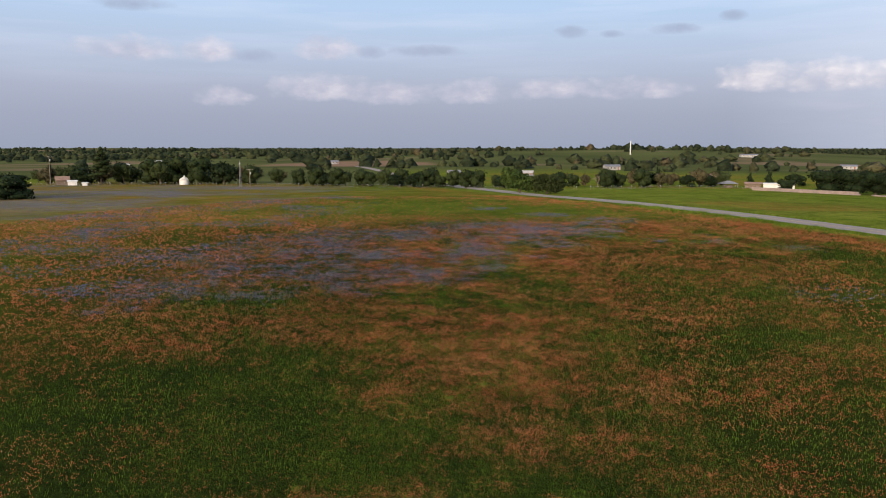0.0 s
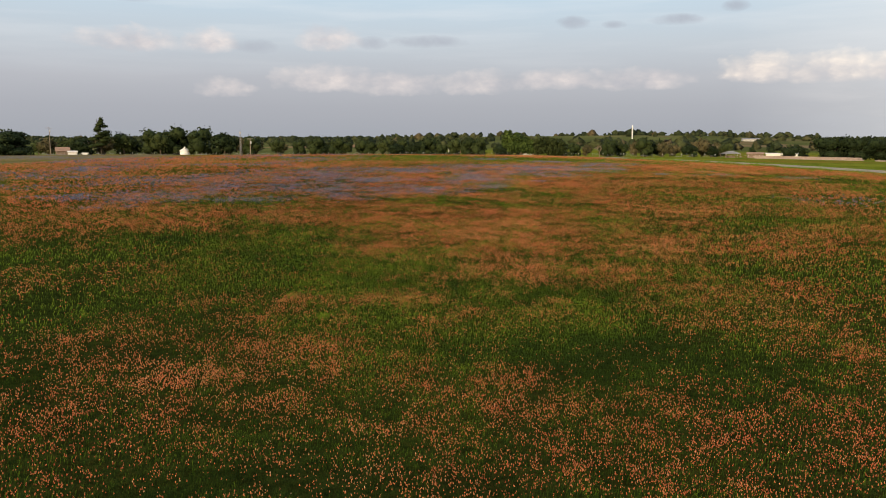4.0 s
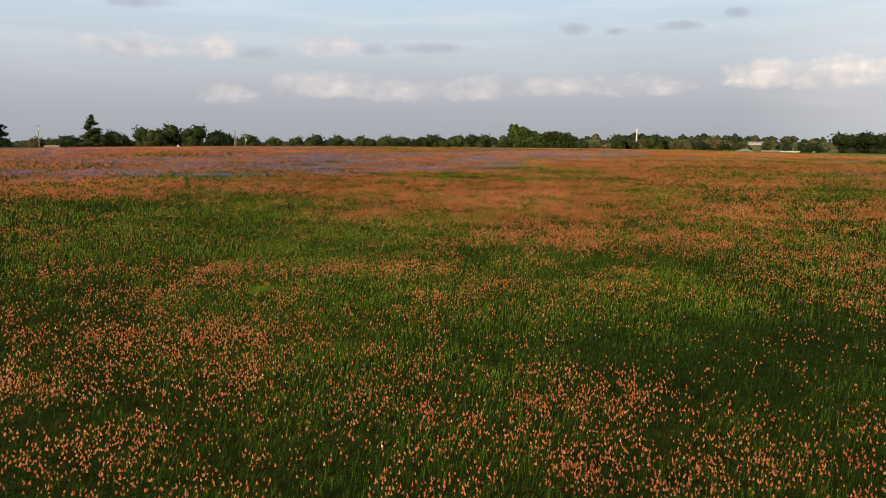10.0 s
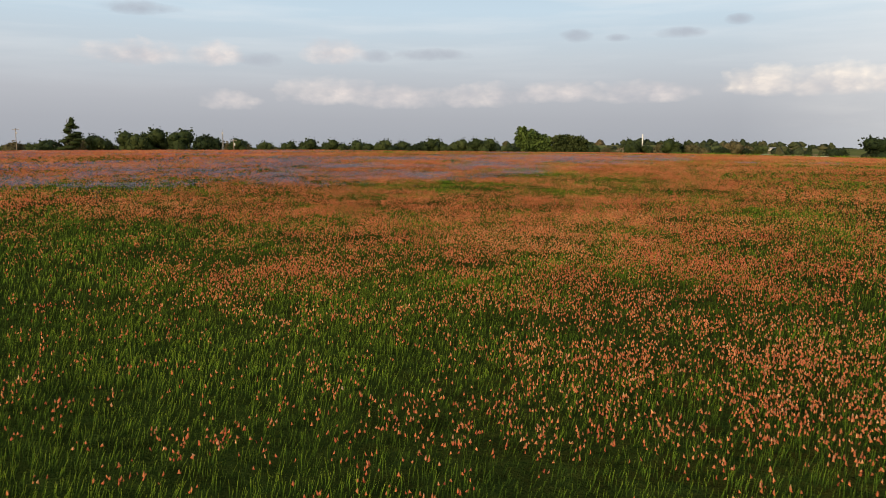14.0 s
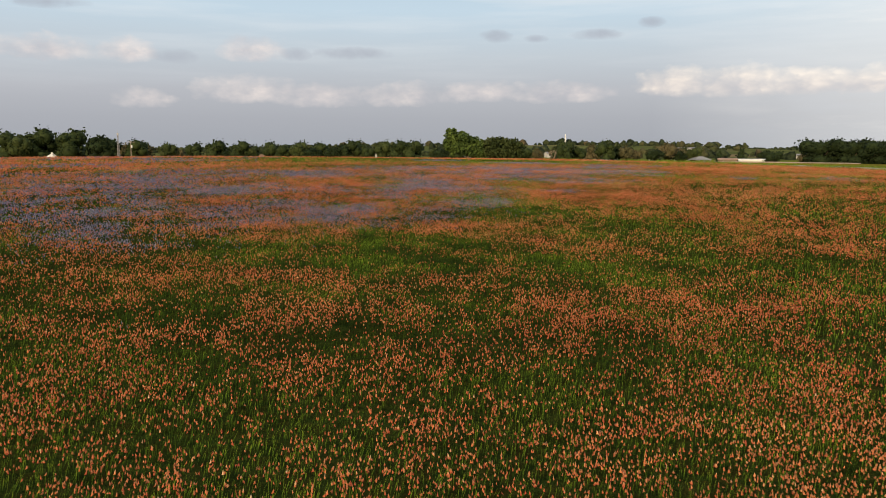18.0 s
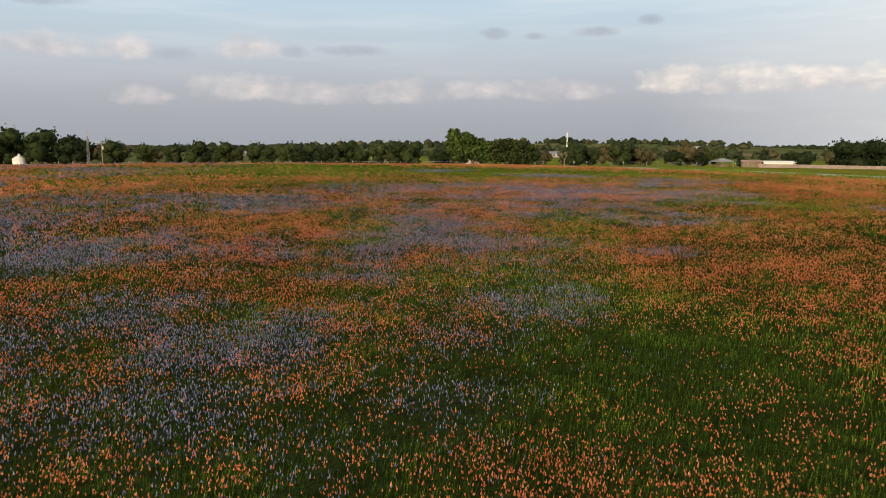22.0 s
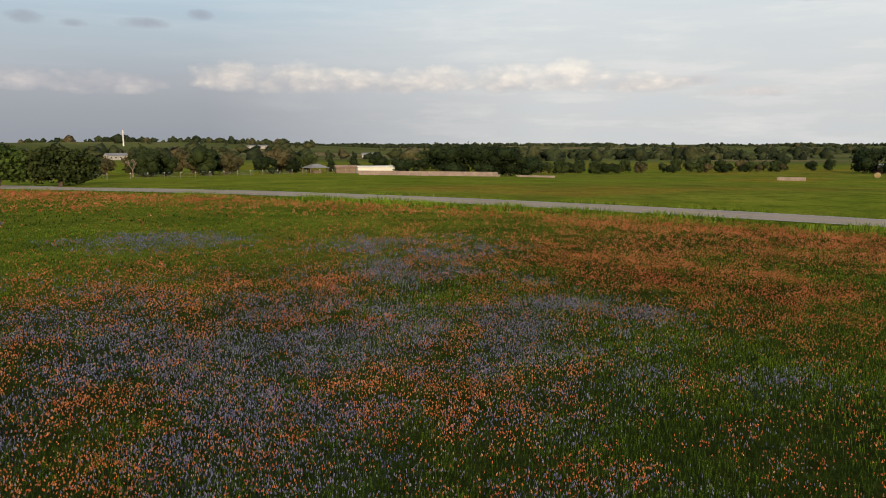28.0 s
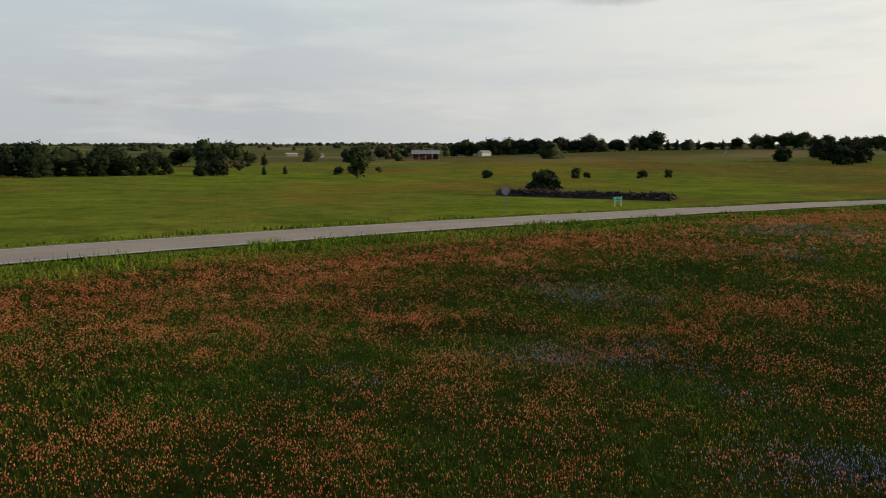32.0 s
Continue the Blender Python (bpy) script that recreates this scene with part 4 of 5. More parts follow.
def make_pine(name, label, tall, wide, mat):
    t = tagged(new(name), label, "tree")
    ls = []
    for k in range(20):
        f = 0.26 + 0.70 * k / 19
        q = wide * 0.42 * (1 - f) ** 0.6 * random.uniform(0.5, 1.1)
        a = random.uniform(0, 6.28)
        s = wide * 0.26 * (1.15 - f)
        ls.append((math.cos(a) * q, math.sin(a) * q, tall * f, s + 0.5, s + 0.5, tall * 0.06))
    bm = bmesh.new()
    limbs(bm, (0, 0, -0.3), (0, 0, tall * 0.96), 0.3, 0.06)
    for l in ls:
        limbs(bm, (0, 0, l[2] - 0.6), l[:3], 0.09, 0.03, 2)
    part("trunk", bm, BARK, t)
    c = new("crown", crown_mesh("crown", ls, 1700, 0.42, mat))
    c.parent = t
    return t


def place(proto, spots, group=""):
    """The first spot takes the prototype itself, the others copies: (x, y, turn, size)."""
    for k, (x, y, turn, s) in enumerate(spots):
        m = pose(x, y, hz(x, y), 0, 0, turn)
        if k == 0:
            first = s
        ob = proto if k == 0 else copy_thing(proto, m)
        ob.matrix_world = m @ Matrix.Diagonal((s, s, s * (0.92 + 0.16 * ((k * 37) % 10) / 10), 1))
        tagged(ob, group=group)


random.seed(5)
OAK = make_tree("oak_tree", "round dark green oak tree by the field fence", 9.0, 10.0, LEAF, low=0.02)
ELM = make_tree("elm_tree", "light green elm tree in spring leaf by the field fence", 8.6, 9.0, LEAF_MID, low=0.0)
SCRUB = make_tree("oak_tree", "low spreading oak tree by the field fence", 7.2, 10.5, LEAF_DARK, low=0.0, leaves=1200)
BUD = make_tree("budding_tree", "brownish tree just coming into leaf by the fence", 8.0, 8.0, LEAF_BUD, low=0.05, leaves=800)


def row(a, b, gap, off, size, kinds, seed):
    """A hedgerow of mixed trees from a to b: spots for each kind."""
    r = random.Random(seed)
    n = max(2, int(math.hypot(b[0] - a[0], b[1] - a[1]) / gap))
    out = {k: [] for k in kinds}
    for i in range(n):
        t = (i + r.uniform(0.2, 0.8)) / n
        x, y = a[0] + (b[0] - a[0]) * t + r.uniform(-off, off), a[1] + (b[1] - a[1]) * t + r.uniform(-off, off)
        out[r.choice(kinds)].append((x, y, r.uniform(0, 360), size * r.uniform(0.78, 1.2)))
    return out


SPOTS = {k: [] for k in "osebd"}
SPOTS["o"] += [(-124, 334, 0, 1.3), (-115, 336, 80, 1.3), (-103, 333, 140, 1.3), (-81, 330, 33, 0.95)]
SPOTS["e"] += [(-135, 332, 10, 1.25), (-119, 330, 60, 1.1), (-69, 326, 60, 0.85)]
SPOTS["s"] += [(-153, 332, 0, 1.15), (-92, 330, 90, 1.3)]
SPOTS["b"] += [(-168, 334, 20, 1.0), (-147, 340, 200, 1.2)]
for r in (row((-60, 320), (22, 284), 5.0, 1.5, 0.70, "oseoo", 3), row((-62, 338), (24, 304), 8.5, 4, 0.68, "seob", 4), row((-190, 352), (-70, 350), 8.0, 5, 0.9, "oseb", 6),
          row((50, 300), (118, 316), 6.0, 4, 0.78, "osebb", 7), row((56, 322), (190, 352), 8.0, 7, 0.8, "osebd", 8), row((24, 310), (60, 320), 7.0, 4, 0.7, "osb", 12), row((160, 288), (255, 250), 3.6, 3, 0.42, "osseb", 9), row((165, 305), (300, 246), 8, 7, 0.5, "osebd", 10),
          row((214, 34), (196, -20), 9, 4, 0.3, "osd", 21), row((300, 96), (420, 60), 12, 8, 0.7, "osebd", 22), row((330, 150), (420, 110), 12, 8, 0.8, "oseb", 23), row((250, 70), (270, 40), 8, 4, 0.35, "sb", 24), row((545, -105), (464, -214), 6, 5, 1.4, "ososb", 25), row((464, -214), (425, -250), 9, 2, 0.7, "ds", 26), row((425, -252), (345, -305), 6.5, 6, 1.15, "oseb", 27), row((390, 99), (352, 80), 5.5, 6, 1.05, "oseoe", 28), row((462, -8), (570, -78), 12, 7, 1.05, "oseb", 29)):
    for k, v in r.items():
        SPOTS[k] += v
CEDAR = make_cedar("cedar_tree", "dark green cedar tree in a dense row", 8.5, 6.0, LEAF_DARK)
place(OAK, SPOTS["o"], "field edge trees")
place(ELM, SPOTS["e"], "field edge trees")
place(SCRUB, SPOTS["s"], "field edge trees")
place(BUD, SPOTS["b"], "field edge trees")
place(make_tree("live_oak", "large dark live oak with a dense crown", 9.0, 14.0, LEAF_DARK, trunk=0.35, leaves=1600, low=0.0),
      [(137, 279, 0, 1.0), (148, 268, 80, 0.85), (124, 283, 190, 0.5), (143, 287, 50, 0.95), (143, 273, 20, 0.9), (152, 264, 220, 0.6)], "dark live oaks")
def elm_clump(name, label, lobes, mat, leaves, x, y):
    """A tree of set crown lobes, each on a limb of its own from one short trunk."""
    t = thing(name, x, y, label, "tree")
    bm = bmesh.new()
    limbs(bm, (0, 0, -0.3), (0.2, 0, 2.2), 0.4, 0.28)
    for l in lobes:
        limbs(bm, (random.uniform(-0.2, 0.2), 0, random.uniform(0.6, 2.0)), l[:3], 0.2, 0.05)
    part("trunk", bm, BARK, t)
    c = new("crown", crown_mesh("crown", lobes, leaves, 0.5, mat, 0.7))
    c.parent = t
    t.scale = (1.1, 1.1, 1.03)


elm_clump("roadside_elm", "leaning light green elm with a ragged wind-swept crown beside the lane",
          [(-3.6, 0, 6.3, 1.5, 1.6, 1.3), (-2.9, 0.4, 5.0, 2.1, 2.2, 1.6), (-1.2, -0.5, 5.4, 2.0, 2.2, 1.3), (-2.0, 0, 3.2, 2.6, 2.6, 1.9), (0.6, 0.5, 4.6, 2.0, 2.2, 1.3), (0.4, -0.3, 2.8, 2.6, 2.6, 1.9), (2.2, 0, 3.9, 1.6, 2.0, 1.3), (2.4, 0, 2.0, 1.9, 2.2, 1.5), (-4.4, 0.2, 3.9, 1.0, 1.2, 1.3)], LEAF_LIGHT, 3600, 23, 236)
elm_clump("roadside_elm", "broad bushy green elm beside the lane",
          [(-2.4, 0, 4.1, 2.0, 2.2, 1.4), (-0.2, 0.4, 4.3, 2.1, 2.2, 1.3), (2.0, -0.3, 4.0, 2.0, 2.2, 1.3), (3.6, 0, 2.9, 1.6, 1.8, 1.4), (-2.2, 0, 2.1, 2.2, 2.4, 1.7), (0.4, 0, 2.0, 2.6, 2.6, 1.7), (2.6, 0.2, 1.6, 2.1, 2.2, 1.4)], LEAF_MID, 3000, 31.2, 235.5)
place(make_tree("live_oak", "low wide dark oak thicket at the field edge", 6.8, 13.0, LEAF_DARK, trunk=0.3, lobes=11, leaves=1800, low=-0.1), [(-105, 190, 0, 1.0), (-115, 195, 130, 1.1)], "dark live oaks")
place(make_pine("pine_tree", "tall dark pine above the farmyard trees", 17.0, 12.0, LEAF), [(-141, 324, 0, 1.0)])
place(make_bare("bare_tree", "leafless pale grey tree with a wide fork of twigs", 12.0, 17.0, 5), [(296, 214, 0, 1.7), (70, 308, 60, 0.62), (86, 312, 130, 0.68), (60, 304, 200, 0.6), (-152, 332, 20, 0.8), (100, 316, 250, 0.6), (112, 330, 0, 0.7)], "leafless trees")
GROVE = random.Random(31)
grove = [(262 + 10 * k / 22 + GROVE.uniform(-3, 5), 182 - 3.2 * k + GROVE.uniform(-1, 1), GROVE.uniform(0, 360), GROVE.uniform(0.6, 1.0)) for k in range(23)]
place(CEDAR, [(262, 181, 0, 1.25)] + grove[::3] + [(264, 84, 0, 0.33), (267, 77, 0, 0.33)] + SPOTS["d"], "cedar row")
place(make_tree("oak_tree", "dense dark oak in the farmyard grove", 7.4, 9.0, LEAF_DARK, leaves=1300, low=-0.1), [g for k, g in enumerate(grove) if k % 3], "grove oaks")
place(make_tree("oak_tree", "dark rounded oak beside the farmhouse", 9.0, 9.5, LEAF_DARK, leaves=1200, low=0.0), [(262, 228, 0, 1.0), (262, 218, 90, 0.95), (290, 160, 30, 1.2), (288, 148, 140, 1.25), (284, 130, 0, 1.0), (283, 172, 70, 1.0)], "farmhouse oaks")
place(make_tree("pasture_tree", "slender green tree standing alone in the pasture", 9.5, 7.0, LEAF_MID, lobes=6, low=0.0, leaves=1000), [(224, 66, 0, 1.0)])
place(make_tree("bush", "ragged dark bush standing in the pasture", 5.6, 7.5, LEAF_DARK, trunk=0.12, low=0.0, leaves=1000, category="bush"), [(136, 59.5, 0, 0.85), (262, 98, 0, 0.9), (258, 103, 70, 0.7), (270, -130, 40, 1.2), (283, -165, 90, 1.5), (262, -150, 160, 1.5), (246, -146, 230, 1.6), (142, -38, 10, 0.8), (240, -130, 0, 1.3)], "pasture bushes")

# far woods, one mass
def far_woods():
    n = 27000
    r = np.sqrt(rng.uniform(0.022, 1, n)) * 2700
    a = np.radians(rng.uniform(-46, 165, n))
    x, y = 30 + r * np.sin(a), 150 + r * np.cos(a)
    d = np.hypot(x - 30, y - 150)
    belts = fnoise(x, y * 1.4, 230, 91, 3)
    keep = (d > 400) & (rng.random(n) < smooth(0.52, 0.56, belts) * 0.62 + 0.02) & (np.hypot((x + 85) / 80, (y - 750) / 95) > 1.0)
    x, y, d = x[keep], y[keep], d[keep]
    n = len(x)
    tall = rng.uniform(3.5, 8.5, n) * rng.uniform(0.8, 1.2, n)
    wide = tall * rng.uniform(1.2, 2.3, n)
    z = height(x, y)
    k = 5
    ring = []
    for h, w in ((0.0, 0.8), (0.5, 1.0), (0.95, 0.42)):
        for j in range(k):
            t = 6.283 * (j / k) + h * 1.7 + rng.uniform(-0.3, 0.3, n)
            jig = rng.uniform(0.55, 1.3, n)
            ring.append(np.stack([x + np.cos(t) * wide * 0.5 * w * jig, y + np.sin(t) * wide * 0.5 * w * jig, z + tall * h * rng.uniform(0.72, 1.18, n)], 1))
    ring.append(np.stack([x, y, z + tall * rng.uniform(0.85, 1.1, n)], 1))
    v = np.stack(ring, 1)
    m = 3 * k + 1
    i = np.arange(3 * k).reshape(3, k)
    j = np.roll(i, -1, 1)
    f = np.concatenate([np.stack([i[:-1], j[:-1], j[1:]], -1).reshape(-1, 3), np.stack([i[:-1], j[1:], i[1:]], -1).reshape(-1, 3), np.stack([i[2], j[2], np.full(k, 3 * k)], -1)])
    faces = (f[None] + (np.arange(n) * m)[:, None, None]).reshape(-1, 3)
    # each crown darker at its foot, lighter on top: shading carried by the tint
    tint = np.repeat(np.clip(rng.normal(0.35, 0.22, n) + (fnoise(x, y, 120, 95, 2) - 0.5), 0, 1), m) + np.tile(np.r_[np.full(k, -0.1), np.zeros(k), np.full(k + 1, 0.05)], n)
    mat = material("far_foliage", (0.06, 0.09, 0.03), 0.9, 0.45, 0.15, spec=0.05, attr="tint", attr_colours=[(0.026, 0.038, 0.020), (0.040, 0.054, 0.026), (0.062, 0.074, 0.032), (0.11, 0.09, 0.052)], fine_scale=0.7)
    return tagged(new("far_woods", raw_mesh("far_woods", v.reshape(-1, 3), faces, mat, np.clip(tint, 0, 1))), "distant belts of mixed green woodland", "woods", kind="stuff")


far_woods()


# rough weeds along the road's verge, and taller tufts in the meadow
def verge():
    vs, ts = [], []
    for lo, hi, n, h in ((-10.5, -3.7, 46000, 0.28), (3.7, 6.5, 14000, 0.16)):
        y, o = rng.uniform(-20, 215, n), rng.uniform(lo, hi, n)
        x = road_middle(y) + o * np.sqrt(1 + road_slope(y) ** 2)
        keep = rng.random(n) < 0.25 + 0.75 * smooth(0.42, 0.6, fnoise(x, y, 5, 71, 3))
        x, y, o = x[keep], y[keep], o[keep]
        n = len(x)
        z = height(x, y) - 0.12
        a, b = rng.uniform(0, 6.28, n), rng.uniform(0, 6.28, n)
        tall = h * rng.uniform(0.5, 1.4, n) * (0.4 + 1.3 * smooth(0.4, 0.7, fnoise(x, y, 4, 73, 2)))
        lx, ly = np.cos(b) * tall * 0.5, np.sin(b) * tall * 0.5
        dx, dy = np.cos(a) * 0.05, np.sin(a) * 0.05
        vs.append(np.stack([np.stack([x - dx, y - dy, z], 1), np.stack([x + dx, y + dy, z], 1), np.stack([x + lx, y + ly, z + tall + 0.1], 1)], 1).reshape(-1, 3))
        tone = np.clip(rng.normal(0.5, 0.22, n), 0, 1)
        # weed roots slightly darker than tips, a little root shade in the tint
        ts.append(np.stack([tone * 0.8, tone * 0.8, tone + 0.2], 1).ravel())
    v = np.concatenate(vs)
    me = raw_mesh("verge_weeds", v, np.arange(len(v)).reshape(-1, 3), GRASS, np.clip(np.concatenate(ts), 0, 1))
    return tagged(new("verge_weeds", me), "tall rough green weeds along the road verge", "weeds", kind="stuff")


verge()


# ---- farm buildings, poles, fences, signs ----
def bevelled(bm, w=0.02):
    bmesh.ops.bevel(bm, geom=list(bm.edges), offset=w, segments=1, affect="EDGES")
    return bm


def gable(bm, w, d, eave, ridge, over=0.3, thick=0.12, z=0.0):
    """Two sloping roof slabs over a w x d plan, ridge along x."""
    run = d / 2 + over
    pitch = math.atan2(ridge - eave, d / 2)
    length = run / math.cos(pitch)
    for s in (-1, 1):
        r = bmesh.ops.create_cube(bm, size=1.0)["verts"]
        m = Matrix.Translation((0, 0, ridge + z + 0.03)) @ Matrix.Rotation(-s * pitch, 4, "X") @ Matrix.Translation((0, s * length / 2, 0)) @ Matrix.Diagonal((w + 2 * over, length, thick, 1))
        bmesh.ops.transform(bm, matrix=m, verts=r)


def walls(w, d, eave, ridge):
    """House body with gable ends, ridge along x."""
    bm = bmesh.new()
    prof = [(-d / 2, -0.4), (d / 2, -0.4), (d / 2, eave), (0, ridge), (-d / 2, eave)]
    a = [bm.verts.new((-w / 2, y, z)) for y, z in prof]
    b = [bm.verts.new((w / 2, y, z)) for y, z in prof]
    bm.faces.new(a[::-1])
    bm.faces.new(b)
    for i in range(5):
        j = (i + 1) % 5
        bm.faces.new((a[i], a[j], b[j], b[i]))
    return bm


def window(parent, x, y, z, w, h, face=0.0):
    """Framed pane set on a wall that faces along -y (turned by face)."""
    f = bmesh.new()
    for s in (-1, 1):
        box(f, 0.09, 0.08, h + 0.18, s * (w / 2 + 0.045), 0, -0.09)
        box(f, w, 0.08, 0.09, 0, 0, -0.09 if s < 0 else h)
    fr = part("window", f, WHITE, parent)
    fr.matrix_local = pose(x, y, z, 0, 0, face)
    g = bmesh.new()
    box(g, w, 0.03, h, 0, 0.01, 0)
    part("pane", g, GLASS, fr)


def door(parent, x, y, w, h, mat, face=0.0):
    d = bmesh.new()
    box(d, w, 0.06, h)
    dr = part("door", bevelled(d, 0.01), mat, parent)
    dr.matrix_local = pose(x, y, 0.05, 0, 0, face)
    k = bmesh.new()
    box(k, 0.05, 0.08, 0.14, w * 0.36, -0.05, 1.0)
    part("handle", k, STEEL, dr)


def house(name, x, y, turn, w, d, eave, ridge, wall, roof, label, panes=3, category="house"):
    t = thing(name, x, y, label, category, turn=turn)
    part("wall", walls(w, d, eave, ridge), wall, t)
    r = bmesh.new()
    gable(r, w, d, eave, ridge)
    part("roof", r, roof, t)
    for k in range(panes):
        window(t, -w / 2 + w * (k + 0.7) / (panes + 0.4), -d / 2 - 0.03, eave * 0.36, min(1.1, w / panes * 0.4), eave * 0.4)
    if panes:
        door(t, w * 0.36, -d / 2 - 0.04, 0.95, 2.05, BRICK_RED)
    return t


def grain_bin(x, y):
    t = thing("grain_bin", x, y, "white round metal grain bin with a cone roof by the fence", "grain bin")
    bm = bmesh.new()
    bmesh.ops.create_cone(bm, cap_ends=True, segments=28, radius1=3.0, radius2=3.0, depth=3.6, matrix=Matrix.Translation((0, 0, 1.6)))
    part("wall", bm, WHITE, t)
    t.scale = (0.68, 0.68, 0.68)
    for k in range(4):
        bm = bmesh.new()
        bmesh.ops.create_cone(bm, cap_ends=True, segments=28, radius1=3.05, radius2=3.05, depth=0.07, matrix=Matrix.Translation((0, 0, 0.35 + 0.8 * k)))
        part("hoop", bm, STEEL, t)
    bm = bmesh.new()
    bmesh.ops.create_cone(bm, cap_ends=True, segments=28, radius1=3.2, radius2=0.45, depth=1.7, matrix=Matrix.Translation((0, 0, 4.2)))
    part("roof", bm, WHITE, t)
    bm = bmesh.new()
    bmesh.ops.create_cone(bm, cap_ends=True, segments=16, radius1=0.5, radius2=0.42, depth=0.5, matrix=Matrix.Translation((0, 0, 5.25)))
    bmesh.ops.create_cone(bm, cap_ends=True, segments=16, radius1=0.6, radius2=0.1, depth=0.35, matrix=Matrix.Translation((0, 0, 5.65)))
    part("cap", bm, WHITE, t)
    bm = bmesh.new()
    box(bm, 0.9, 0.12, 1.9, 0.8, -2.95, 0.1)
    part("door", bm, STEEL, t)


def utility_pole(x, y, tall, turn=0.0, arms=1, group="utility poles"):
    t = thing("utility_pole", x, y, "weathered wooden utility pole with a crossarm", "pole", group, turn)
    bm = bmesh.new()
    tube(bm, (0, 0, -0.6), (0, 0, tall), 0.17, 0.11, 10)
    part("pole", bm, POST, t)
    for k in range(arms):
        bm = bmesh.new()
        box(bm, 2.3, 0.11, 0.13, 0, -0.16, tall - 0.5 - 0.8 * k)
        a = part("crossarm", bm, POST, t)
        for s in (-1.05, -0.4, 0.4, 1.05):
            b = bmesh.new()
            tube(b, (s, -0.16, tall - 0.37 - 0.8 * k), (s, -0.16, tall - 0.2 - 0.8 * k), 0.05, 0.035, 8)
            part("insulator", b, STEEL, a)
    bm = bmesh.new()
    tube(bm, (0.28, 0, tall - 2.2), (0.28, 0, tall - 1.35), 0.22, 0.22, 12)
    part("transformer", bm, STEEL, t)


def lattice_mast(x, y, tall):
    t = thing("lattice_mast", x, y, "slim dark steel lattice mast rising above the field fence", "mast", turn=25)
    for sx, sy in ((-1, -0.6), (1, -0.6), (0, 1.1)):
        bm = bmesh.new()
        tube(bm, (sx * 0.42, sy * 0.42, -0.3), (sx * 0.16, sy * 0.16, tall), 0.06, 0.05, 5)
        part("leg", bm, IRON, t)
    for k in range(9):
        f0, f1 = k / 9, (k + 1) / 9
        w0, w1 = 0.42 - 0.26 * f0, 0.42 - 0.26 * f1
        bm = bmesh.new()
        for (ax, ay), (bx, by) in (((-1, -0.6), (1, -0.6)), ((1, -0.6), (0, 1.1)), ((0, 1.1), (-1, -0.6))):
            tube(bm, (ax * w1, ay * w1, tall * f1), (bx * w1, by * w1, tall * f1), 0.03, 0.03, 4)
            tube(bm, (ax * w0, ay * w0, tall * f0), (bx * w1, by * w1, tall * f1), 0.03, 0.03, 4)
        part("brace", bm, IRON, t)
    bm = bmesh.new()
    box(bm, 0.5, 0.3, 0.7, 0, 0, tall)
    part("antenna_box", bevelled(bm, 0.04), FADED, t)
    bm = bmesh.new()
    tube(bm, (0, 0, tall + 0.7), (0, 0, tall + 1.6), 0.05, 0.03, 6)
    part("rod", bm, IRON, t)


def feed_trough(x, y, turn):
    t = thing("feed_trough", x, y, "long low grey concrete feed trough in the pasture", "trough", turn=turn)
    for s in (-1, 1):
        bm = bmesh.new()
        box(bm, 6.0, 0.12, 0.75, 0, s * 0.5, 0, rx=-s * 0.12)
        part("side", bevelled(bm, 0.02), STONE, t)
        bm = bmesh.new()
        box(bm, 0.12, 1.0, 0.7, s * 2.94, 0, 0)
        part("end", bevelled(bm, 0.02), STONE, t)
    bm = bmesh.new()
    box(bm, 5.8, 0.9, 0.12, 0, 0, 0.1)
    part("floor", bm, STONE, t)


def standpipe(x, y):
    t = thing("water_tower", x, y, "tall white standpipe water tower on the wooded ridge", "water tower")
    bm = bmesh.new()
    tube(bm, (0, 0, -2), (0, 0, 16), 0.8, 0.75, 20)
    part("tank", bm, WHITE, t)
    bm = bmesh.new()
    tube(bm, (0, 0, 16), (0, 0, 16.8), 0.85, 0.15, 20)
    part("roof", bm, WHITE, t)
    bm = bmesh.new()
    for s in (-0.2, 0.2):
        box(bm, 0.05, 0.05, 15, s, -0.86, 0.5)
    for k in range(30):
        box(bm, 0.4, 0.04, 0.04, 0, -0.86, 0.8 + k * 0.49)
    part("ladder", bm, STEEL, t)


def fence(corners, gap, label):
    t = thing("fence", *corners[0], label, "fence")
    t.matrix_world = Matrix.Identity(4)
    spots = []
    for (ax, ay), (bx, by) in zip(corners, corners[1:]):
        n = max(1, round(math.hypot(bx - ax, by - ay) / gap))
        spots += [(ax + (bx - ax) * k / n, ay + (by - ay) * k / n) for k in range(n)]
    spots.append(corners[-1])
    bm = bmesh.new()
    box(bm, 0.075, 0.075, 1.75, 0, 0, -0.4)
    proto = part("post", bm, POST, t)
    bm = bmesh.new()
    box(bm, 0.10, 0.10, 0.26, 0, 0, 1.1)
    tip = part("post_tip", bm, WHITE, proto, "white-painted post tip")
    proto.location = (*spots[0], hz(*spots[0]))
    for x, y in spots[1:]:
        p = new("post", proto.data)
        p.parent, p.location = t, (x, y, hz(x, y))
        q = new("post_tip", tip.data)
        q.parent = p
        tagged(q, "white-painted post tip")
    for k, h in enumerate((0.35, 0.65, 0.95, 1.2)):
        bm = bmesh.new()
        for (ax, ay), (bx, by) in zip(spots, spots[1:]):
            tube(bm, (ax, ay, hz(ax, ay) + h), (bx, by, hz(bx, by) + h), 0.005, 0.005, 3)
        part("wire", bm, STEEL, t)
    return t


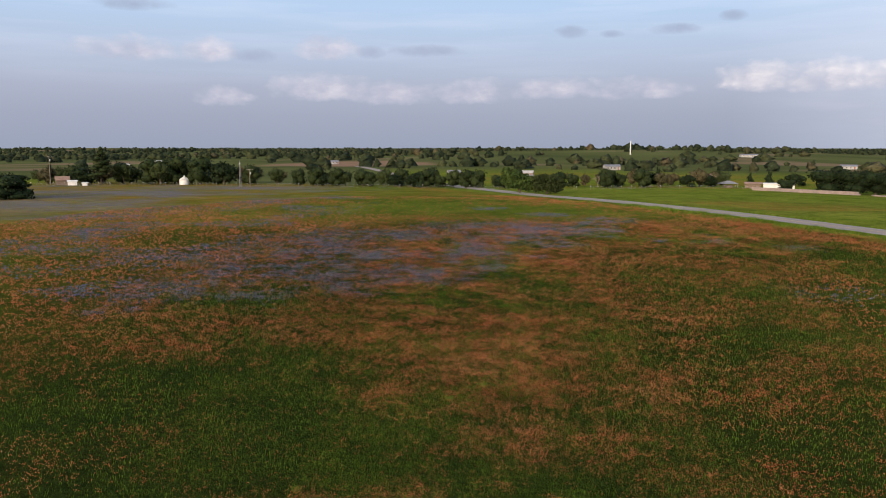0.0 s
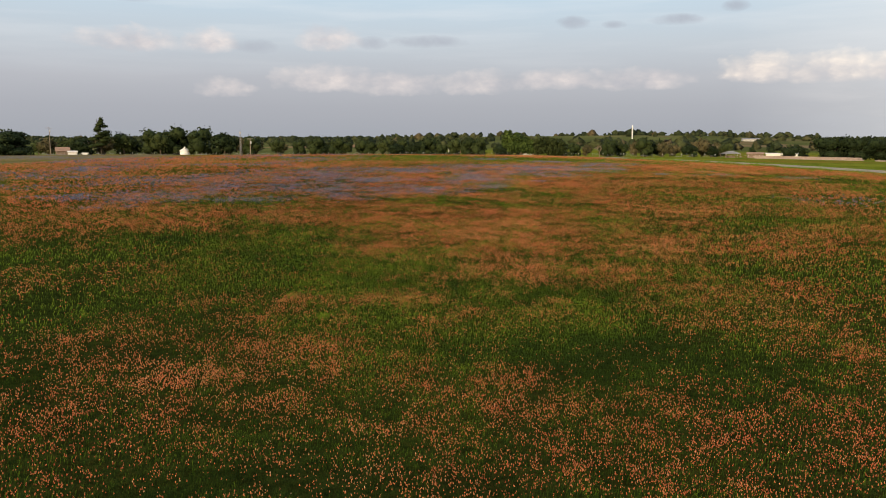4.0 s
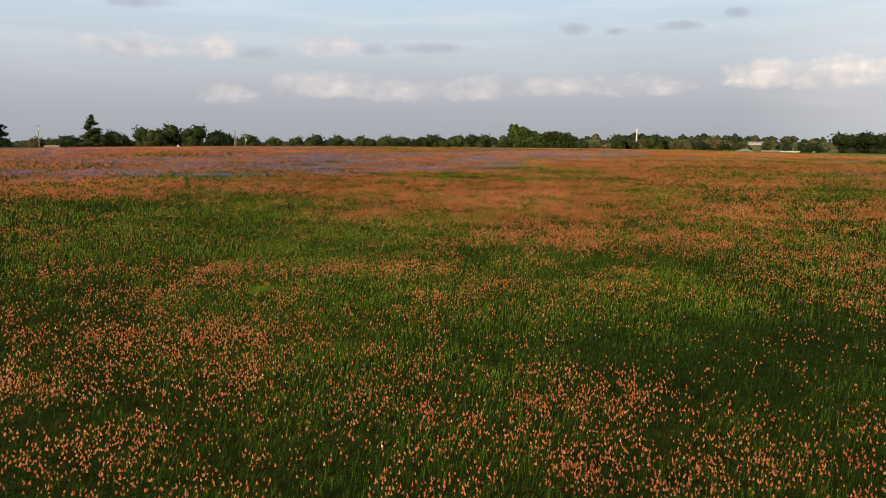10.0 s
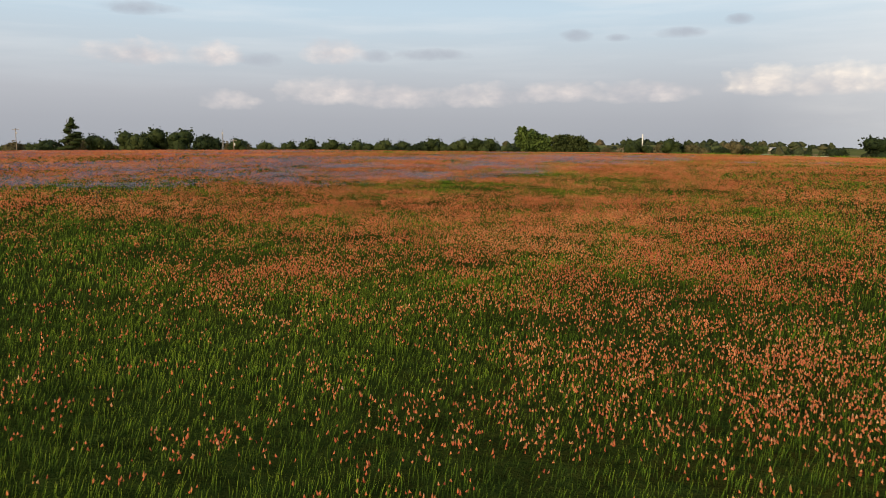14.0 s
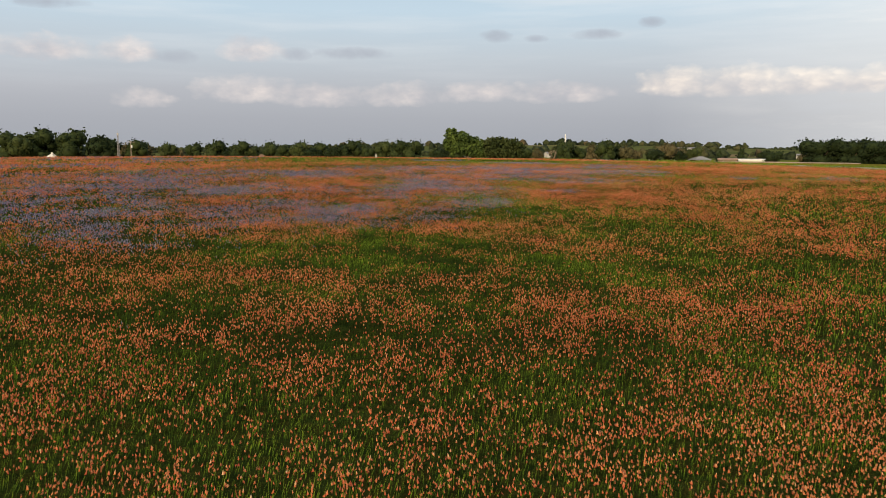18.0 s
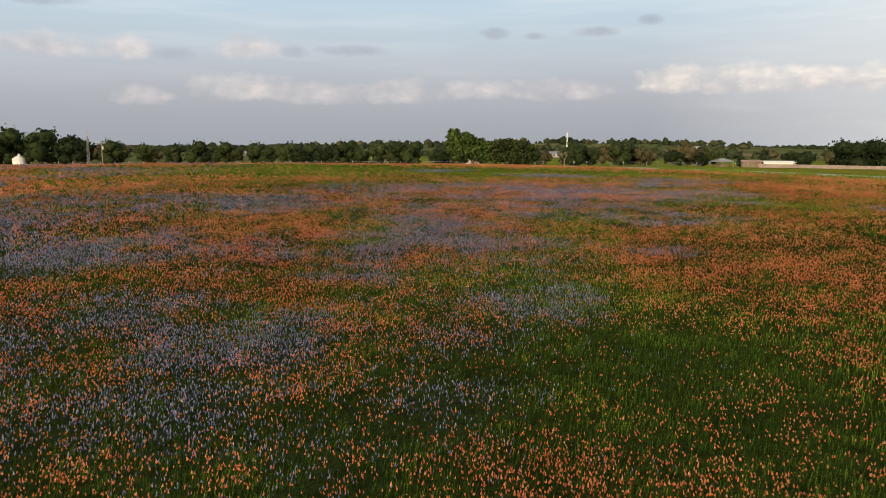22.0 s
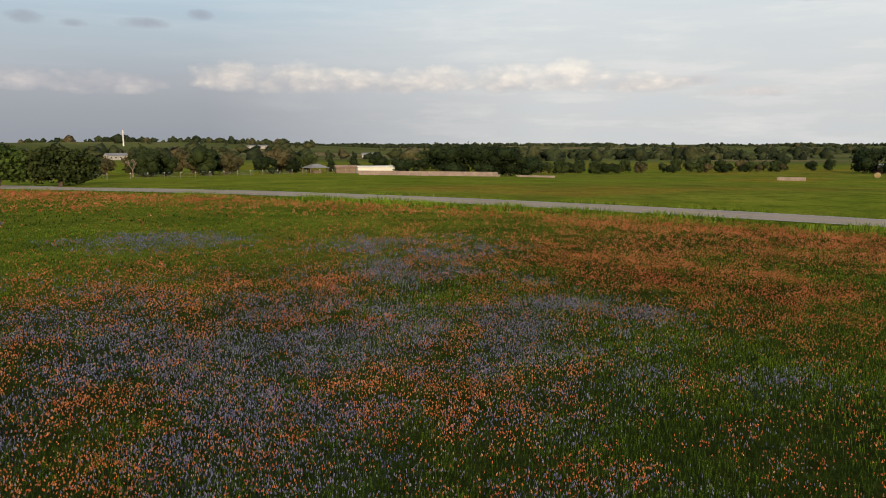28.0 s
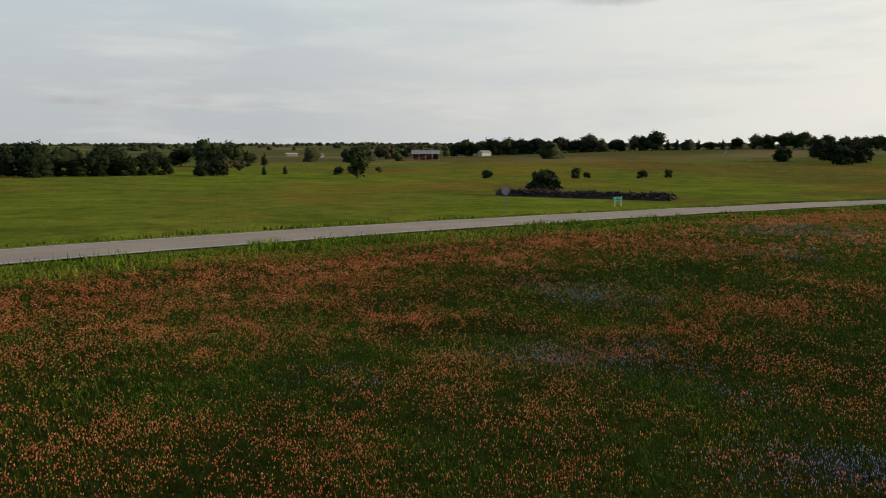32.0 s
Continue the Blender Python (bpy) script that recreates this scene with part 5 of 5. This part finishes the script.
def pole_barn(x, y, turn):
    t = thing("barn", x, y, "open-fronted farm barn with a pale metal roof", "barn", turn=turn)
    w, d, e, r = 15.0, 8.0, 3.4, 5.2
    bm = bmesh.new()
    gable(bm, w, d, e, r, 0.5)
    part("roof", bm, ROOF, t)
    bm = bmesh.new()
    box(bm, w, 0.12, e + 0.5, 0, d / 2, -0.4)
    part("back_wall", bm, BRICK_RED, t)
    for s in (-1, 1):
        bm = bmesh.new()
        box(bm, 0.12, d, e + 0.4, s * w / 2, 0, -0.4)
        part("side_wall", bm, BRICK_RED, t)
    for k in range(5):
        bm = bmesh.new()
        box(bm, 0.2, 0.2, e + 0.5, -w / 2 + 0.2 + k * (w - 0.4) / 4, -d / 2, -0.4)
        part("post", bm, WHITE, t)
    bm = bmesh.new()
    box(bm, w, 0.14, 0.35, 0, -d / 2, e - 0.3)
    part("beam", bm, WHITE, t)


def pavilion(x, y, turn):
    t = thing("open_shed", x, y, "open shed with a wide grey metal hip roof", "shed", turn=turn)
    bm = bmesh.new()
    bmesh.ops.create_cone(bm, cap_ends=True, segments=4, radius1=1.0, radius2=0.22, depth=1.0)
    bmesh.ops.transform(bm, matrix=Matrix.Translation((0, 0, 2.9)) @ Matrix.Diagonal((6.2, 4.0, 1.5, 1)) @ Matrix.Rotation(radians(45), 4, "Z"), verts=bm.verts)
    part("roof", bm, ROOF, t)
    for sx in (-1, 1):
        for sy in (-1, 1):
            bm = bmesh.new()
            box(bm, 0.18, 0.18, 2.6, sx * 3.9, sy * 2.4, -0.4)
            part("post", bm, POST, t)
    bm = bmesh.new()
    box(bm, 3.2, 2.4, 1.2, 0.4, 0, -0.1)
    part("stack", bevelled(bm, 0.08), BOARD, t, "stacked timber under the roof")
    t.scale = (0.8, 0.8, 0.75)


def stone_wall(a, b, tall, label):
    """A low wall of single pale blocks in courses."""
    t = thing("stone_wall", *a, label, "wall")
    turn = math.atan2(b[1] - a[1], b[0] - a[0])
    length = math.hypot(b[0] - a[0], b[1] - a[1])
    blocks = []
    for s in (0.9, 1.15, 1.35):
        bm = bmesh.new()
        box(bm, s, 0.6, tall / 2 + 0.02)
        bevelled(bm, 0.05)
        me = bpy.data.meshes.new("block")
        bm.to_mesh(me)
        bm.free()
        me.materials.append(STONE)
        blocks.append((s, me))
    r = random.Random(4)
    t.matrix_world = Matrix.Identity(4)
    for c in range(2):
        p = -0.4 * c
        while p < length:
            s, me = r.choice(blocks)
            x, y = a[0] + math.cos(turn) * (p + s / 2), a[1] + math.sin(turn) * (p + s / 2)
            o = new("block", me)
            o.parent = t
            o.matrix_local = pose(x, y, hz(x, y) - 0.08 + c * tall / 2, 0, 0, math.degrees(turn) + r.uniform(-2, 2))
            p += s + 0.03


def round_bale(spots):
    first = None
    for x, y, turn in spots:
        if first is None:
            first = thing("hay_bale", x, y, "weathered round hay bale lying in the pasture", "hay bale", "hay bales", turn)
            bm = bmesh.new()
            bmesh.ops.create_cone(bm, cap_ends=True, segments=20, radius1=0.75, radius2=0.75, depth=1.5, matrix=Matrix.Translation((0, 0, 0.7)) @ Matrix.Rotation(radians(90), 4, "Y"))
            bevelled(bm, 0.06)
            part("hay_roll", bm, HAY, first)
            for s in (-0.4, 0, 0.4):
                bm = bmesh.new()
                bmesh.ops.create_cone(bm, cap_ends=False, segments=20, radius1=0.765, radius2=0.765, depth=0.03, matrix=Matrix.Translation((s, 0, 0.7)) @ Matrix.Rotation(radians(90), 4, "Y"))
                part("twine", bm, BOARD, first)
        else:
            copy_thing(first, pose(x, y, hz(x, y), 0, 0, turn))


def road_sign(x, y, turn):
    t = thing("stop_sign", x, y, "eight-sided road sign on a post, grey back showing", "road sign", turn=turn)
    bm = bmesh.new()
    box(bm, 0.07, 0.05, 3.0, 0, 0, -0.5)
    part("post", bm, IRON, t)
    bm = bmesh.new()
    bmesh.ops.create_cone(bm, cap_ends=True, segments=8, radius1=0.42, radius2=0.42, depth=0.02, matrix=Matrix.Translation((0, 0.04, 2.5)) @ Matrix.Rotation(radians(90), 4, "X") @ Matrix.Rotation(radians(22.5), 4, "Z"))
    part("sign_plate", bm, IRON, t)
    bm = bmesh.new()
    for s in (-0.12, 0.12):
        box(bm, 0.06, 0.02, 0.5, s, 0.05, 1.45)
    part("small_plate", bm, IRON, t)


def name_board(x, y, turn):
    t = thing("direction_sign", x, y, "low green road sign of two long boards on posts", "road sign", turn=turn)
    for s in (-0.75, 0.75):
        bm = bmesh.new()
        box(bm, 0.07, 0.07, 1.55, s, 0.05, -0.4)
        part("post", bm, STEEL, t)
    for z in (0.55, 0.9):
        bm = bmesh.new()
        box(bm, 2.1, 0.03, 0.27, 0, 0, z)
        p = part("board", bevelled(bm, 0.006), SIGN_GREEN, t)
        bm = bmesh.new()
        for k in range(3):
            box(bm, 0.42, 0.01, 0.09, -0.62 + 0.62 * k, -0.022, z + 0.09)
        part("lettering_bar", bm, WHITE, p)


def brush_row(a, b, n):
    """A long low windrow of dead brush: sticks heaped along a line."""
    t = thing("brush_row", *a, "long low windrow of dark dead brush in the pasture", "brush pile")
    t.matrix_world = Matrix.Identity(4)
    k = 2600
    u = rng.random(k)
    x = a[0] + (b[0] - a[0]) * u + rng.normal(0, 0.5, k)
    y = a[1] + (b[1] - a[1]) * u + rng.normal(0, 0.5, k)
    z = height(x, y) + rng.uniform(0, 1, k) ** 0.8 * (0.85 + 0.35 * vnoise(x, y, 3, 5))
    d = rng.normal(0, 1, (k, 3)) * np.array([1, 1, 0.45])
    d /= np.linalg.norm(d, axis=1, keepdims=True)
    s = rng.uniform(0.35, 0.9, k)[:, None]
    p = np.stack([x, y, z], 1)
    w = np.cross(d, rng.normal(0, 1, (k, 3))) * 0.07
    v = np.stack([p - d * s, p + w, p + d * s, p - w], 1).reshape(-1, 3)
    o = new("brush", raw_mesh("brush", v, np.arange(len(v)).reshape(-1, 4), BRUSH))
    o.parent = t
    bm = bmesh.new()
    m = 26
    ring = []
    for i in range(m + 1):
        f = i / m
        cx, cy = a[0] + (b[0] - a[0]) * f, a[1] + (b[1] - a[1]) * f
        nx_, ny_ = -(b[1] - a[1]), b[0] - a[0]
        l = math.hypot(nx_, ny_)
        g = 0.7 + 0.5 * random.random()
        ring.append([bm.verts.new((cx + nx_ / l * o_, cy + ny_ / l * o_, hz(cx, cy) + h_ * g)) for o_, h_ in ((-0.9, -0.1), (-0.6, 0.45), (0, 0.8), (0.6, 0.45), (0.9, -0.1))])
    for p0, p1 in zip(ring, ring[1:]):
        for j in range(4):
            bm.faces.new((p0[j], p1[j], p1[j + 1], p0[j + 1]))
    part("heap", bm, BRUSH, t)


grain_bin(-109, 331)
house("farm_shed", -152, 322, 20, 3.4, 2.2, 1.7, 2.1, WHITE, WHITE, "small white metal shed in the farmyard", 0, "shed")
house("farm_shed", -145, 318, 8, 1.8, 1.4, 1.1, 1.3, WHITE, WHITE, "low white tank housing beside the farm shed", 0, "shed")
house("lean_to", -158, 326, 30, 5.0, 3.5, 2.2, 3.6, BOARD, ROOF_RUST, "weathered timber lean-to with a rusty roof", 0, "shed")
lattice_mast(-78, 302, 8.6)
utility_pole(-74.5, 303, 7.0, 15, 1)
utility_pole(-165, 330, 12.0, 30, 1)
utility_pole(232, -66, 8.0, 10, 1)
fence([(-165, 314), (-108, 318), (-60, 306), (-20, 288), (22, 272), (46, 270)], 4.4, "wire field fence on white-tipped posts before the trees")
fence([(52, 276), (88, 292), (120, 300)], 4.4, "wire pasture fence on white-tipped posts east of the road")
house("trailer", 134, 313, -22, 11.5, 3.0, 2.0, 2.25, WHITE, WHITE, "long low white trailer building beside the gravel wall", 0, "trailer")
pavilion(114, 314, 10)
house("low_shed", 124, 314, -20, 6.0, 3.0, 1.8, 2.3, BOARD, ROOF_RUST, "low brown shed with a rusty sheet roof", 0, "shed")
stone_wall((114, 289), (138, 261), 1.2, "long low pale stone wall along the pasture")
round_bale([(219, 204, 20)])
stone_wall((140, 255), (144, 247), 0.5, "short low heap of pale stone blocks in the pasture")
feed_trough(179.5, 205, 112)
standpipe(232, 977)
pole_barn(437, -36, 249)
house("farmhouse", 288, 214, 199, 6.0, 5.0, 1.7, 2.8, BLUE_WALL, ROOF, "blue-grey single-storey farmhouse with white-framed windows", 3)
house("farmhouse_wing", 291, 207.5, 289, 6.6, 5.2, 1.9, 3.1, BLUE_WALL, ROOF, "blue-grey side wing of the farmhouse under a grey roof", 2)
house("garden_shed", 270, 226, 289, 3.6, 2.6, 2.1, 2.8, WHITE, WHITE, "small white shed beside the dark oaks", 1, "shed")
house("rust_shed", 264, 224, 80, 5.0, 3.0, 1.8, 2.6, BRICK_RED, ROOF_RUST, "rust-brown shed between the dark oaks", 0, "shed")
road_sign(90.3, 90, 65)
name_board(101.5, 69, 115)
brush_row((138, 67), (112, 53), 0)

# far farmsteads
for i, (x, y, turn, w) in enumerate(((-330, 900, 10, 24), (-105, 760, 30, 12), (6, 430, 20, 10), (44, 420, -15, 12), (37, 352, 10, 9), (362, 932, -10, 30), (240, 800, 30, 14), (120, 560, 10, 16), (330, 640, -30, 18), (690, 645, 60, 16),
                                     (780, 645, 40, 18), (860, 1099, 50, 30), (900, -55, 90, 18), (796, -61, 80, 14), (488, -97, 110, 12), (-260, 640, 20, 14))):
    house("far_house", x, y, turn, w * 0.7, w * 0.35, 2.5, 3.7, FADED if i % 3 else STONE, ROOF if i % 3 else FADED, "distant pale farm building among the trees", 2 if w < 15 else 4)
